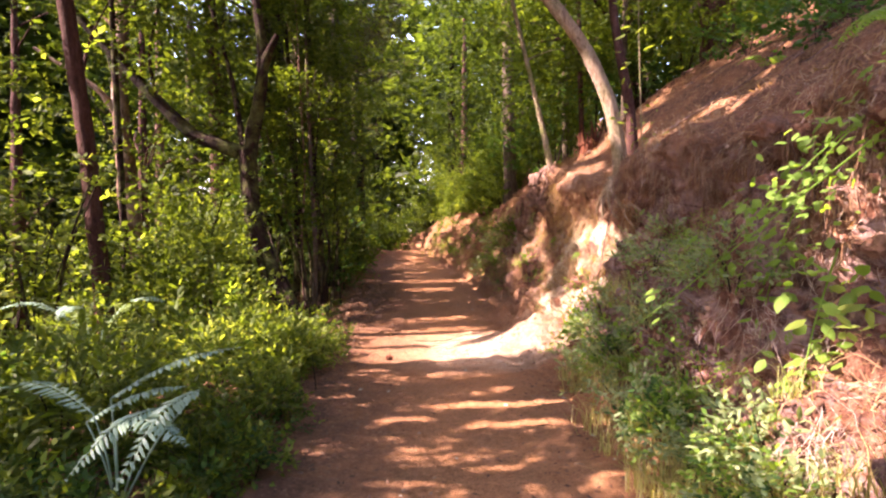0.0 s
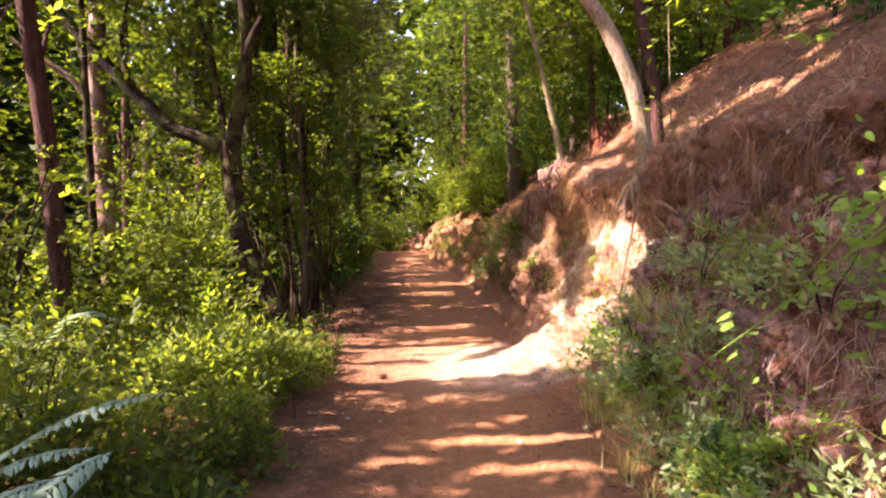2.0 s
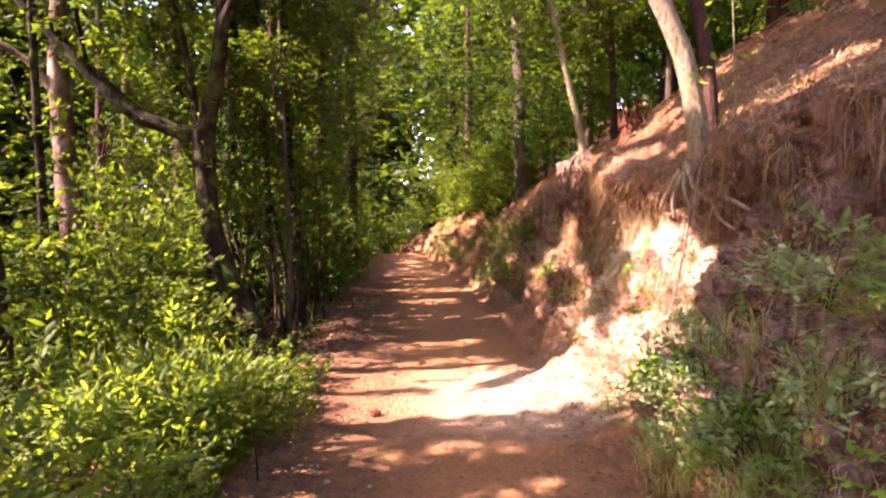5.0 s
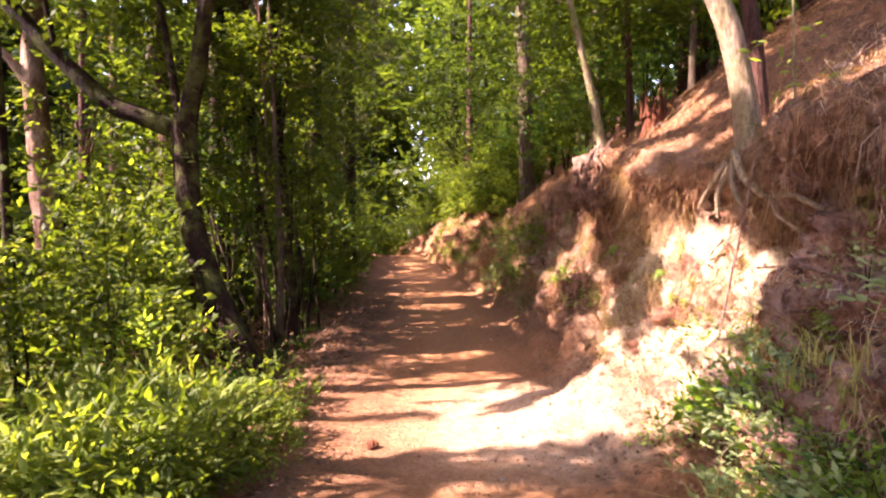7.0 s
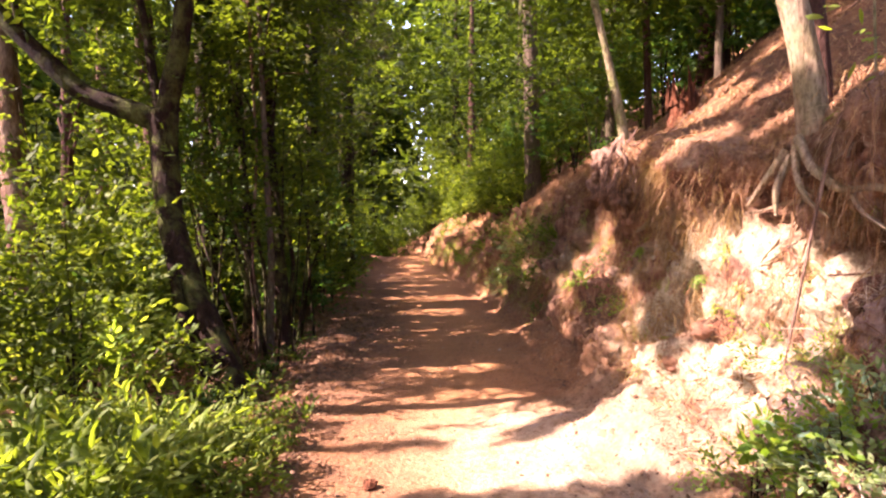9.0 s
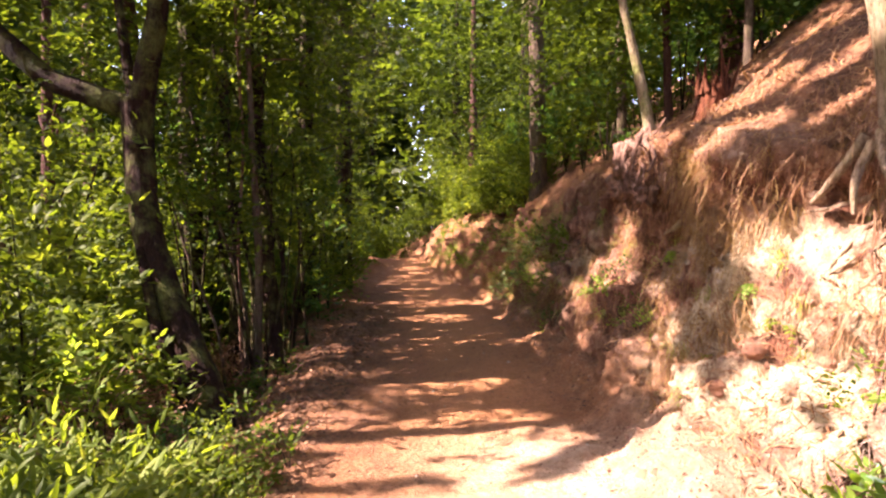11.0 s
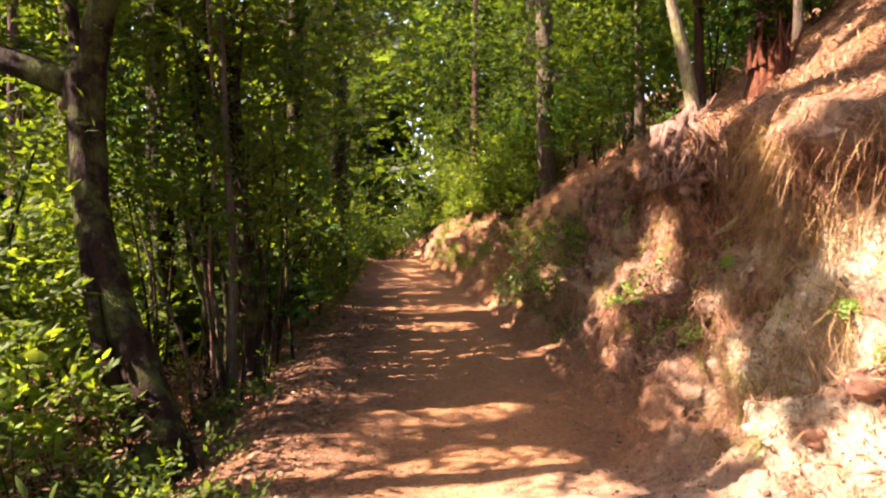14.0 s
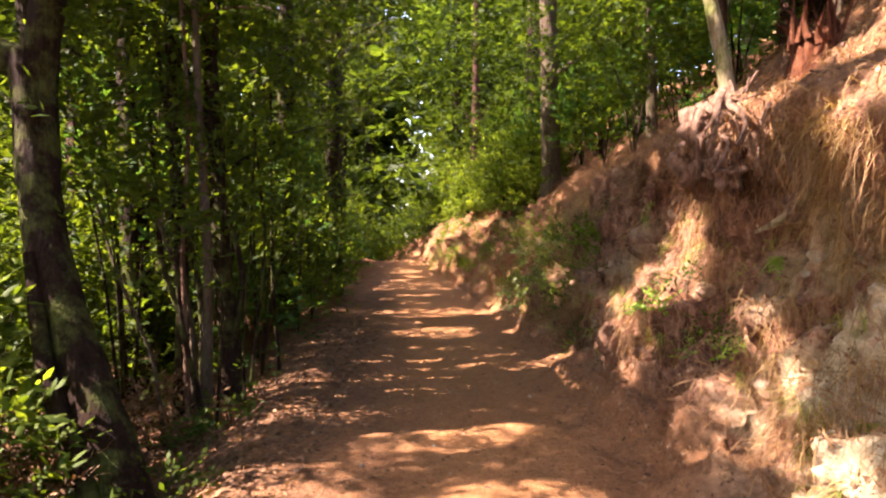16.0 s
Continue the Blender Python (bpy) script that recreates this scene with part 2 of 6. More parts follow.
def build_ground():
    ys = np.concatenate([np.linspace(-300, -14, 14), np.arange(-12, -1, 0.4), np.arange(-1, 13.6, 0.05), np.arange(13.6, 32, 0.14), np.arange(32, 60, 1.0), np.linspace(62, 600, 16)])
    cols = []
    for i, n in enumerate(SUBS):
        cols += [i + f / n for f in range(n)]
    cols.append(len(SUBS))
    cols = np.array(cols)
    rows = []
    for y in ys:
        s = section(min(max(y, -39), 85))
        rows.append(np.stack([np.interp(cols, range(len(s)), s[:, 0]), np.full(len(cols), y), np.interp(cols, range(len(s)), s[:, 1])], 1))
    V = np.array(rows)
    du = np.gradient(V, axis=0)
    dv = np.gradient(V, axis=1)
    N = np.cross(dv, du)
    N /= np.linalg.norm(N, axis=2, keepdims=True) + 1e-9
    bank = np.interp(cols, [9.3, 10.1, 12.6, 13.4], [0, 1, 1, 0])
    litter = np.maximum(np.interp(cols, [8.5, 9.1, 9.7, 10.3, 12.4, 13.2, 20], [0, 0.6, 0.5, 0, 0, 1, 1]), np.interp(cols, [0, 7.2, 7.6, 7.95], [1, 1, 0.7, 0]))
    UNDER = np.interp(cols, [11.3, 11.9, 12.3, 12.7, 13.0, 13.4, 14], [0, 0.14, 0.13, -0.14, -0.17, -0.06, 0])
    rough = np.interp(cols, [0, 4, 6, 7, 7.6, 8.6, 9.4, 12.5, 13.5, 15, 18], [1, 0.2, 0.04, 0.02, 0.02, 0.03, 0.20, 0.22, 0.13, 0.2, 1.0])
    out = V.copy()
    for r in range(V.shape[0]):
        if not -14 < ys[r] < 45:
            continue
        for c in range(V.shape[1]):
            p = Vector(V[r, c])
            if abs(p.x) > 40:
                continue
            a = rough[c] * (1 + 0.7 * bank[c] * min(max((8.0 - p.y) / 1.2, 0), 1))
            n = noise.noise(p * 0.9) * 0.9 + noise.noise(p * 2.3 + Vector((9, 2, 4))) * 0.6 + noise.noise(p * 6) * 0.32 + noise.noise(p * 14) * 0.12
            if bank[c] > 0:
                q = Vector((p.x * 1.5, p.y * 3.2, p.z * 0.8))
                n += bank[c] * (abs(noise.noise(q)) * -1.0 + 0.25 + noise.noise(p * 13) * 0.16 + noise.noise(Vector((p.x * 5, p.y * 8, p.z * 3))) * 0.3)
            if bank[c] > 0 and p.y < 20:
                f = bank[c] * (0.7 + 0.3 * min(max((8.5 - p.y) / 1.5, 0), 1))
                n += f * (0.42 * abs(noise.noise(Vector((p.x * 3, p.y * 4.5, p.z * 5.5)))) + 0.3 * noise.noise(Vector((p.x * 2, p.y * 2.6, p.z * 7))) - 0.12 + 0.16 * noise.noise(p * 10))
            if bank[c] > 0 and p.y < 30:
                d1 = noise.voronoi(Vector((p.x * 1.7, p.y * 2.3 + p.z * 0.6, p.z * 0.85)) + Vector((1, 1, 1)) * (0.35 * noise.noise(p * 3)))[0]
                d2 = noise.voronoi(Vector((p.x * 4.5, p.y * 6.0 + p.z * 1.6, p.z * 2.6)) + Vector((1, 1, 1)) * (0.4 * noise.noise(p * 7)))[0]
                calm = 1 - 0.6 * min(max((p.y - 7.0) / 0.6, 0), 1) * min(max((9.8 - p.y) / 0.8, 0), 1)
                n += bank[c] * calm * (1.7 * (min((d1[1] - d1[0]) * 1.3, 0.5) - 0.28) + 0.75 * (min((d2[1] - d2[0]) * 1.2, 0.5) - 0.25))
            for bx, by, bz, br, amt in LUMPS if bank[c] > 0 or 8.8 < cols[c] < 14 else ():
                if abs(p.y - by) > br:
                    continue
                d = (p - Vector((bx, by, bz))).length / br
                if d < 1:
                    n += amt / max(a, 0.02) * (1 - d * d) ** 2
            out[r, c] += N[r, c] * (a * n)
            brow = UNDER[c] * min(max((15 - p.y) / 3, 0), 1)
            if brow:
                out[r, c, 0] += brow * (0.7 + 0.9 * noise.noise(Vector((3.3, p.y * 1.1, 0.5))))
            out[r, c, 2] += 0.006 * noise.noise(p * 22)
    nr, nc = V.shape[:2]
    me = bpy.data.meshes.new("ground")
    idx = np.arange(nr * nc).reshape(nr, nc)
    faces = np.stack([idx[:-1, :-1], idx[:-1, 1:], idx[1:, 1:], idx[1:, :-1]], -1).reshape(-1, 4)
    fill_mesh(me, out.reshape(-1, 3), faces)
    for name, col in (("bank", bank), ("litter", litter)):
        at = me.attributes.new(name, "FLOAT", "POINT")
        at.data.foreach_set("value", np.tile(col, nr).astype(np.float32))
    at = me.attributes.new("pale", "FLOAT", "POINT")
    fade = np.repeat(np.interp(ys, [13.5, 18, 24], [1.0, 0.35, 0.15]), nc)
    me.attributes["bank"].data.foreach_set("value", (np.tile(bank, nr) * fade).astype(np.float32))
    me.attributes["litter"].data.foreach_set("value", np.maximum(np.tile(litter, nr), np.tile(bank, nr) * (1 - fade)).astype(np.float32))
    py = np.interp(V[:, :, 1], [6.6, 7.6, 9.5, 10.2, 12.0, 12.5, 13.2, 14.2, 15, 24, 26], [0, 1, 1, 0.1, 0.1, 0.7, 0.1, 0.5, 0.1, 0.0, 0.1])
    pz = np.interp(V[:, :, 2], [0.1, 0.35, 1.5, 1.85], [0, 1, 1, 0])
    # pale clay at the bank's foot, carried on over the trail's sunlit band
    sunlit_wash = np.interp(V[:, :, 1], [6.7, 7.4, 8.8, 9.8], [0, 1, 1, 0]) * np.interp(V[:, :, 0], [-0.9, 0.9, 2.2, 2.4], [0, 1, 1, 0])
    at2 = me.attributes.new("sunlit_wash", "FLOAT", "POINT")
    at2.data.foreach_set("value", sunlit_wash.ravel().astype(np.float32))
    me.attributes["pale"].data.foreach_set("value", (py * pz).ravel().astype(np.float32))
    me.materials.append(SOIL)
    for p in me.polygons:
        p.use_smooth = True
    ob = new("ground", me)
    tagged(ob, "reddish dirt trail below an eroded clay bank and needle-covered hillside", "ground", "", "structure")
    return ob


def fill_mesh(me, verts, faces):
    """Fast mesh from arrays; all faces have the same number of corners."""
    faces = np.asarray(faces, np.int32)
    n, k = faces.shape
    me.vertices.add(len(verts))
    me.vertices.foreach_set("co", np.asarray(verts, np.float32).ravel())
    me.loops.add(n * k)
    me.loops.foreach_set("vertex_index", faces.ravel())
    me.polygons.add(n)
    me.polygons.foreach_set("loop_start", np.arange(0, n * k, k, dtype=np.int32))
    me.update(calc_edges=True)
    me.validate()


ground = build_ground()
from mathutils.bvhtree import BVHTree
LAND_TREE = BVHTree.FromPolygons([v.co[:] for v in ground.data.vertices], [p.vertices[:] for p in ground.data.polygons])


def drop(x, y):
    """Height of the ground at x, y."""
    hit = LAND_TREE.ray_cast(Vector((x, y, 60)), Vector((0, 0, -1)))
    return hit[0].z if hit[0] else 0.0


# ---- shape helpers ----
def unit(a):
    return a / (np.linalg.norm(a, axis=-1, keepdims=True) + 1e-9)


def tube(pts, radii, sides=10, wobble=0.12, seed=0, step=0.12):
    """Verts and quads of a bark-rough tube along a smooth line."""
    pts, radii = np.asarray(pts, float), np.asarray(radii, float)
    seg = np.concatenate([[0], np.cumsum(np.linalg.norm(np.diff(pts, axis=0), axis=1))])
    n = max(3, int(seg[-1] / step) + 1)
    t = np.linspace(0, seg[-1], n)
    line = np.stack([np.interp(t, seg, pts[:, i]) for i in range(3)], 1)
    if n > 6:
        for _ in range(3):
            line[1:-1] = (line[:-2] + 2 * line[1:-1] + line[2:]) / 4
    rad = np.interp(t, seg, radii)
    tan = unit(np.gradient(line, axis=0))
    ref = np.array([0.0, 1.0, 0.0]) if abs(tan[0][2]) > 0.5 else np.array([0.0, 0.0, 1.0])
    a = unit(np.cross(tan, ref))
    b = np.cross(tan, a)
    ang = np.arange(sides) * 2 * math.pi / sides
    V = np.zeros((n, sides, 3))
    for i in range(n):
        for j, g in enumerate(ang):
            d = a[i] * math.cos(g) + b[i] * math.sin(g)
            p = line[i] + d * rad[i]
            k = 1 + wobble * noise.noise(Vector(p * 4) + Vector((seed, 0, 0))) + wobble * 0.8 * noise.noise(Vector((math.cos(g) * 3 + seed, math.sin(g) * 3, t[i] * 1.3)))
            V[i, j] = line[i] + d * rad[i] * k
    idx = np.arange(n * sides).reshape(n, sides)
    nx = np.roll(idx, -1, axis=1)
    F = np.stack([idx[:-1], nx[:-1], nx[1:], idx[1:]], -1).reshape(-1, 4)
    V = V.reshape(-1, 3)
    return V, F


def thing(name, at, label, category, group="", kind=""):
    ob = new(name)
    ob.empty_display_size = 0.1
    ob.location = at
    return tagged(ob, label, category, group, kind)


def arr_part(name, V, F, material, parent, label="", smooth=True):
    """Links arrays of verts and faces, in world places, as one mesh under a thing."""
    me = bpy.data.meshes.new(name)
    off = np.array(parent.matrix_basis.translation if parent.parent is None else parent.parent.matrix_basis.translation)
    fill_mesh(me, np.asarray(V) - off, F)
    me.materials.append(material)
    if smooth:
        me.polygons.foreach_set("use_smooth", np.ones(len(me.polygons), bool))
    ob = new(name, me)
    ob.parent = parent
    if label:
        tagged(ob, label)
    return ob


def join(meshes):
    Vs, Fs, o = [], [], 0
    for V, F in meshes:
        Vs.append(V), Fs.append(np.asarray(F) + o)
        o += len(V)
    return np.vstack(Vs), np.vstack(Fs)


def leaves(P, D, N, L, ratio=0.5, curl=0.15, fine=False):
    """Leaf blades at P, pointing along D with faces turned to N, of length L."""
    D = unit(D)
    S = unit(np.cross(D, N))
    N = np.cross(S, D)
    L = L[:, None]
    W = L * ratio * 0.5
    if fine:
        pts = [P, P + D * L * 0.3 + S * W * 0.95 - N * W * 0.3, P + D * L * 0.68 + S * W * 0.75 - N * L * curl * 0.5, P + D * L - N * L * curl,
               P + D * L * 0.68 - S * W * 0.75 - N * L * curl * 0.5, P + D * L * 0.3 - S * W * 0.95 - N * W * 0.3, P + D * L * 0.45 + N * L * curl * 0.25]
        tri = np.array([[k, (k + 1) % 6, 6] for k in range(6)])
    else:
        pts = [P, P + D * L * 0.45 + S * W - N * W * 0.3, P + D * L - N * L * curl, P + D * L * 0.45 - S * W - N * W * 0.3]
        tri = np.array([[0, 1, 2], [0, 2, 3]])
    k = len(pts)
    V = np.stack(pts, 1).reshape(-1, 3)
    F = (np.arange(len(P))[:, None, None] * k + tri[None]).reshape(-1, 3)
    return V, F


def sprays(rng, S, A, length, count, leaf, ratio=0.5, fine=False, flat=0.6, keep=None):
    """Twigs from S along A, each with leaves set left and right."""
    n = len(S)
    A = unit(A)
    up = np.array([0, 0, 1.0]) + rng.normal(0, 0.35, (n, 3))
    side = unit(np.cross(A, up))
    k = (np.arange(count) + 1) / count
    sgn = np.where(np.arange(count) % 2 == 0, 1.0, -1.0)
    P = S[:, None] + A[:, None] * (k[None, :, None] * length) - np.array([0, 0, 1.0]) * (k[None, :, None] ** 2 * length * 0.18)
    D = A[:, None] * 0.55 + side[:, None] * sgn[None, :, None] * flat + rng.normal(0, 0.3, (n, count, 3))
    D[:, -1] = A + rng.normal(0, 0.15, (n, 3))
    N = np.array([0, 0, 1.0]) + rng.normal(0, 0.45, (n, count, 3))
    L = leaf * rng.uniform(0.65, 1.2, (n, count))
    P, D, N, L = P.reshape(-1, 3), D.reshape(-1, 3), N.reshape(-1, 3), L.ravel()
    if keep:
        ok = keep(P + unit(D) * L[:, None] * 0.5)
        P, D, N, L = P[ok], D[ok], N[ok], L[ok]
    return leaves(P, D, N, L, ratio, 0.15, fine)


# where the sun reaches the ground through gaps in the leaf cover: x, y, z, half widths
GAPS = [(0.15, 7.92, 0.0, 0.95, 0.40), (-0.8, 7.85, 0.0, 0.65, 0.36), (-1.6, 7.9, 0.0, 0.5, 0.4), (-1.2, 8.65, 0.0, 0.5, 0.2), (-1.0, 9.1, 0.0, 0.4, 0.1), (1.0, 8.05, 0.15, 0.6, 0.42), (2.05, 3.5, 1.85, 0.45, 0.2), (1.2, 3.55, 1.15, 0.2, 0.1), (1.5, 8.0, 0.35, 0.7, 0.7), (1.98, 7.9, 1.0, 0.75, 0.95), (2.0, 8.3, 1.5, 0.45, 0.75), (1.75, 6.75, 0.5, 0.6, 0.36), (-1.0, 7.95, 0.0, 0.6, 0.35), (-1.0, 8.6, 0.0, 0.5, 0.2), (1.95, 2.9, 0.5, 0.7, 0.5), (0.55, 5.6, 0.0, 0.7, 0.11), (-0.3, 5.25, 0.0, 0.35, 0.06), (0.6, 5.05, 0.0, 0.4, 0.08), (-0.3, 3.95, 0.0, 0.25, 0.07), (-3.5, 9.4, 1.6, 0.8, 0.6), (-5.0, 12.0, 3.0, 1.0, 0.7), (0.6, 17.7, 0.0, 0.8, 0.35), (1.75, 10.5, 2.4, 0.5, 0.45), (2.4, 10.6, 2.8, 0.4, 0.35), (2.65, 9.8, 2.6, 0.6, 0.3), (2.3, 9.2, 2.2, 0.4, 0.2), (2.9, 10.2, 2.8, 0.5, 0.12),
        (-1.7, 10.9, 0.2, 0.3, 0.12), (2.05, 7.8, 3.0, 0.5, 0.35), (-3.35, 10.85, 2.3, 0.15, 0.3), (-2.62, 11.9, 3.4, 0.12, 0.4), (-2.5, 12.3, 1.9, 0.1, 0.25), (1.45, 11.45, 1.3, 0.9, 0.42), (1.4, 11.95, 1.0, 0.3, 0.14), (1.2, 14.6, 1.0, 0.4, 0.3), (0.6, 23.5, 2.2, 1.2, 0.8), (1.5, 8.9, 0.45, 0.4, 0.26), (-2.4, 6.4, 0.6, 0.9, 0.9), (-2.0, 7.4, 0.5, 0.7, 0.65), (-3.8, 5.2, 1.0, 0.9, 0.9), (-5.2, 10.2, 1.8, 0.9, 0.7), (-4.5, 13.5, 4.0, 0.7, 0.6), (-5.5, 15.2, 4.5, 0.9, 0.7), (-0.95, 7.1, 0.0, 0.3, 0.4), (-6.5, 9.0, 1.5, 1.0, 0.8), (-4.0, 6.6, 0.8, 0.8, 0.9),
        (3.0, 9.3, 2.7, 0.7, 0.12), (3.4, 10.3, 3.1, 0.8, 0.14), (2.7, 8.7, 2.4, 0.5, 0.1), (3.9, 11.0, 3.6, 0.5, 0.2), (-3.3, 9.75, 1.5, 0.6, 0.35), (-3.1, 10.9, 4.5, 0.3, 0.25), (-5.0, 12.5, 1.6, 0.9, 0.5),
        (-3.0, 12.3, 2.2, 0.7, 0.45), (-3.7, 11.6, 1.6, 0.6, 0.4), (-3.6, 13.3, 3.2, 0.8, 0.5), (-2.5, 13.6, 1.5, 0.5, 0.45), (-2.7, 15.6, 2.2, 0.7, 0.6), (-2.8, 17.8, 2.0, 0.8, 0.7), (-3.0, 21.0, 2.2, 0.9, 0.9), (-4.4, 11.2, 2.8, 0.7, 0.45), (-2.6, 11.8, 4.2, 0.6, 0.4), (-4.6, 14.6, 2.0, 0.9, 0.6), (-3.2, 25.0, 2.0, 0.9, 1.2), (0.2, 26.0, 2.2, 1.2, 1.0), (-3.9, 9.9, 0.6, 0.5, 0.4), (-3.1, 9.6, 0.7, 0.7, 0.5), (-3.2, 13.4, 2.6, 0.7, 0.5), (-2.7, 12.8, 3.4, 0.5, 0.4), (-4.6, 10.6, 1.2, 0.5, 0.4), (-4.2, 13.0, 4.4, 0.6, 0.5), (-5.5, 8.5, 5.0, 1.0, 0.8), (-6.5, 10.5, 5.5, 1.0, 0.8), (-7.0, 12.5, 4.0, 1.0, 0.8), (-4.5, 9.0, 6.0, 0.8, 0.6), (-8.0, 11.0, 3.0, 1.2, 0.8), (1.7, 6.2, 0.3, 0.4, 0.2), (1.3, 6.95, 0.1, 0.4, 0.14), (2.7, 6.8, 2.65, 0.5, 0.25), (2.9, 6.0, 2.75, 0.5, 0.2), (3.1, 7.4, 2.8, 0.5, 0.2), (2.05, 9.15, 2.0, 0.45, 0.22), (-4.6, 12.4, 0.8, 0.8, 0.5), (-3.6, 12.6, 0.3, 0.6, 0.4), (-5.6, 11.4, 1.6, 0.8, 0.5)]
SF = np.array(SUN_FROM)
FLECK = np.random.default_rng(99).random((128, 128))


def patch(u, v):
    """Smooth random patches between 0 and 1."""
    i, j = np.floor(u).astype(int), np.floor(v).astype(int)
    f, g = u - i, v - j
    f, g = f * f * (3 - 2 * f), g * g * (3 - 2 * g)
    q = lambda a, b: FLECK[a % 128, b % 128]
    return (q(i, j) * (1 - f) + q(i + 1, j) * f) * (1 - g) + (q(i, j + 1) * (1 - f) + q(i + 1, j + 1) * f) * g


def clear_of_sun(P):
    """True for the points whose shade does not fall into the sunny spots."""
    G = P - SF * (P[:, 2:3] / SF[2])
    keep = np.ones(len(P), bool)
    rim = 1.25 * (0.6 * patch(G[:, 0] / 0.5 + 70, G[:, 1] / 0.22 + 70) + 0.4 * patch(G[:, 0] / 0.2 + 31, G[:, 1] / 0.09 + 31)) - 0.62
    for x, y, z, a, b in GAPS:
        q = G[:, :2] + (SF * (z / SF[2]))[:2]
        keep &= ((((q[:, 0] - x) / a) ** 2 + ((q[:, 1] - y) / b) ** 2) > 1 + rim) | (P[:, 2] < z + 0.35)
    n = 0.58 * patch(G[:, 0] / 0.85 + 40, G[:, 1] / 0.33 + 40) + 0.42 * patch(G[:, 0] / 0.3 + 9, G[:, 1] / 0.11 + 9)
    lim = np.interp(G[:, 0], [-3.5, -2.6, -1.9, 1.3, 1.8, 6, 12], [0.50, 0.53, 0.70, 0.71, 0.82, 0.80, 0.70])
    lim = lim + np.interp(G[:, 1], [6.6, 7.2], [0.16, 0]) * (G[:, 0] > -1.6) * np.where((G[:, 0] > 1.5) & (G[:, 0] < 2.6), -0.35, 1)
    lim = lim + np.interp(G[:, 1], [4.6, 5.6], [0.15, 0]) * (G[:, 0] > -2.9) * (G[:, 0] <= -1.6)
    lim = lim - np.interp(G[:, 1], [17, 22, 30], [0, 0.05, 0.10])
    lim = lim + np.interp(G[:, 1], [8.4, 9, 13, 15], [0, 0.15, 0.13, 0]) * (G[:, 0] > -2.9) * (G[:, 0] < 4.4)
    lim = np.where((G[:, 1] > 8.7) & (G[:, 1] < 13.5) & (G[:, 0] > -3.6) & (G[:, 0] < -1.3), np.maximum(lim, 0.80), lim)
    wood = (G[:, 1] > 8.6) & (G[:, 0] < -1.6)
    lim = np.where(wood & (P[:, 0] < -5.6), np.minimum(lim, np.interp(G[:, 1], [9.6, 10.6], [0.52, 0.36])), lim)
    lim = np.where(wood & (P[:, 0] > -5.6) & (P[:, 2] < 5.5), 0.86, lim)
    return keep & (n < lim)


def clear_of_way(P):
    """Keeps the open air over the trail free of leaves."""
    c = np.interp(P[:, 1], [-15, 3, 10, 18, 26, 31, 36], [0, 0.0, -0.1, -0.6, -1.4, -1.8, -3.6])
    half = np.interp(P[:, 2], [0, 0.5, 2.5, 5.0], [1.0, 1.05, 1.5, 0.8]) + 0.5 * patch(P[:, 1] / 0.45 + 20, P[:, 2] / 0.5 + np.sign(P[:, 0]) * 7 + 20) - 0.12
    half = half - np.interp(P[:, 1], [18, 26, 32], [0, 0.2, 0.35])
    high = np.interp(P[:, 1], [-5, 8, 20, 30], [6.0, 5.0, 3.6, 3.0])
    return (np.abs(P[:, 0] - c) > half) | (P[:, 2] > high) | (P[:, 1] > 33)


def crown(rng, parent, clumps, material, leaf=0.09, per=26, twig=0.4, count=9, fine=False, label="", ratio=0.5):
    """Leaf clumps: rows of centre and radius."""
    S, A = [], []
    for cx, cy, cz, r in clumps:
        d = unit(rng.normal(0, 1, (per, 3)) * (1, 1, 0.75))
        rad = r * rng.uniform(0.15, 1.0, (per, 1)) ** 0.6
        p = np.array([cx, cy, cz]) + d * rad * (1, 1, 0.6)
        S.append(p), A.append(d * (1, 1, 0.35) + rng.normal(0, 0.3, (per, 3)))
    S, A = np.vstack(S), np.vstack(A)
    V, F = sprays(rng, S, A, twig, count, leaf, ratio, fine, 0.6, lambda P: clear_of_sun(P) & clear_of_way(P))
    return arr_part("crown", V, F, material, parent, label, smooth=False)


def tree(name, label, trunk, radii, bark, limbs=(), clumps=(), leafmat=None, leaf=0.09, per=26, seed=1, group="", sides=12, fine=False, twig=0.4, boughs=5):
    """A tree from its trunk line, limbs (line, radius at root and tip) and leaf clumps."""
    rng = np.random.default_rng(seed)
    t = thing(name, trunk[0], label, "tree", group)
    V, F = tube(trunk, radii, sides, 0.14, seed)
    arr_part("trunk", V, F, bark, t)
    for i, (line, r0, r1) in enumerate(limbs):
        V, F = tube(line, np.linspace(r0, r1, len(line)), 8, 0.14, seed + i)
        arr_part("limb", V, F, bark, t)
    near = [c for c in clumps if math.hypot(c[0] - trunk[-1][0], c[1] - trunk[-1][1]) < 3.2]
    for i in range(min(boughs, len(near))):
        c = near[int(rng.integers(len(near)))]
        zs = [p[2] for p in trunk]
        z = min(max(c[2] - rng.uniform(0.6, 1.6), trunk[0][2] + 2.2), zs[-1] - 0.3)
        root = [float(np.interp(z, zs, [p[k] for p in trunk])) for k in range(3)]
        mid = [(root[k] + c[k]) / 2 + (0.15 if k == 2 else float(rng.normal(0, 0.1))) for k in range(3)]
        r = float(np.interp(z, zs, radii)) * 0.35
        V, F = tube([root, mid, c[:3]], [r, r * 0.6, r * 0.2], 6, 0.15, seed + i * 5, 0.25)
        arr_part("limb", V, F, bark, t)
    if len(clumps):
        crown(rng, t, clumps, leafmat, leaf, per, twig, 9, fine)
    return t


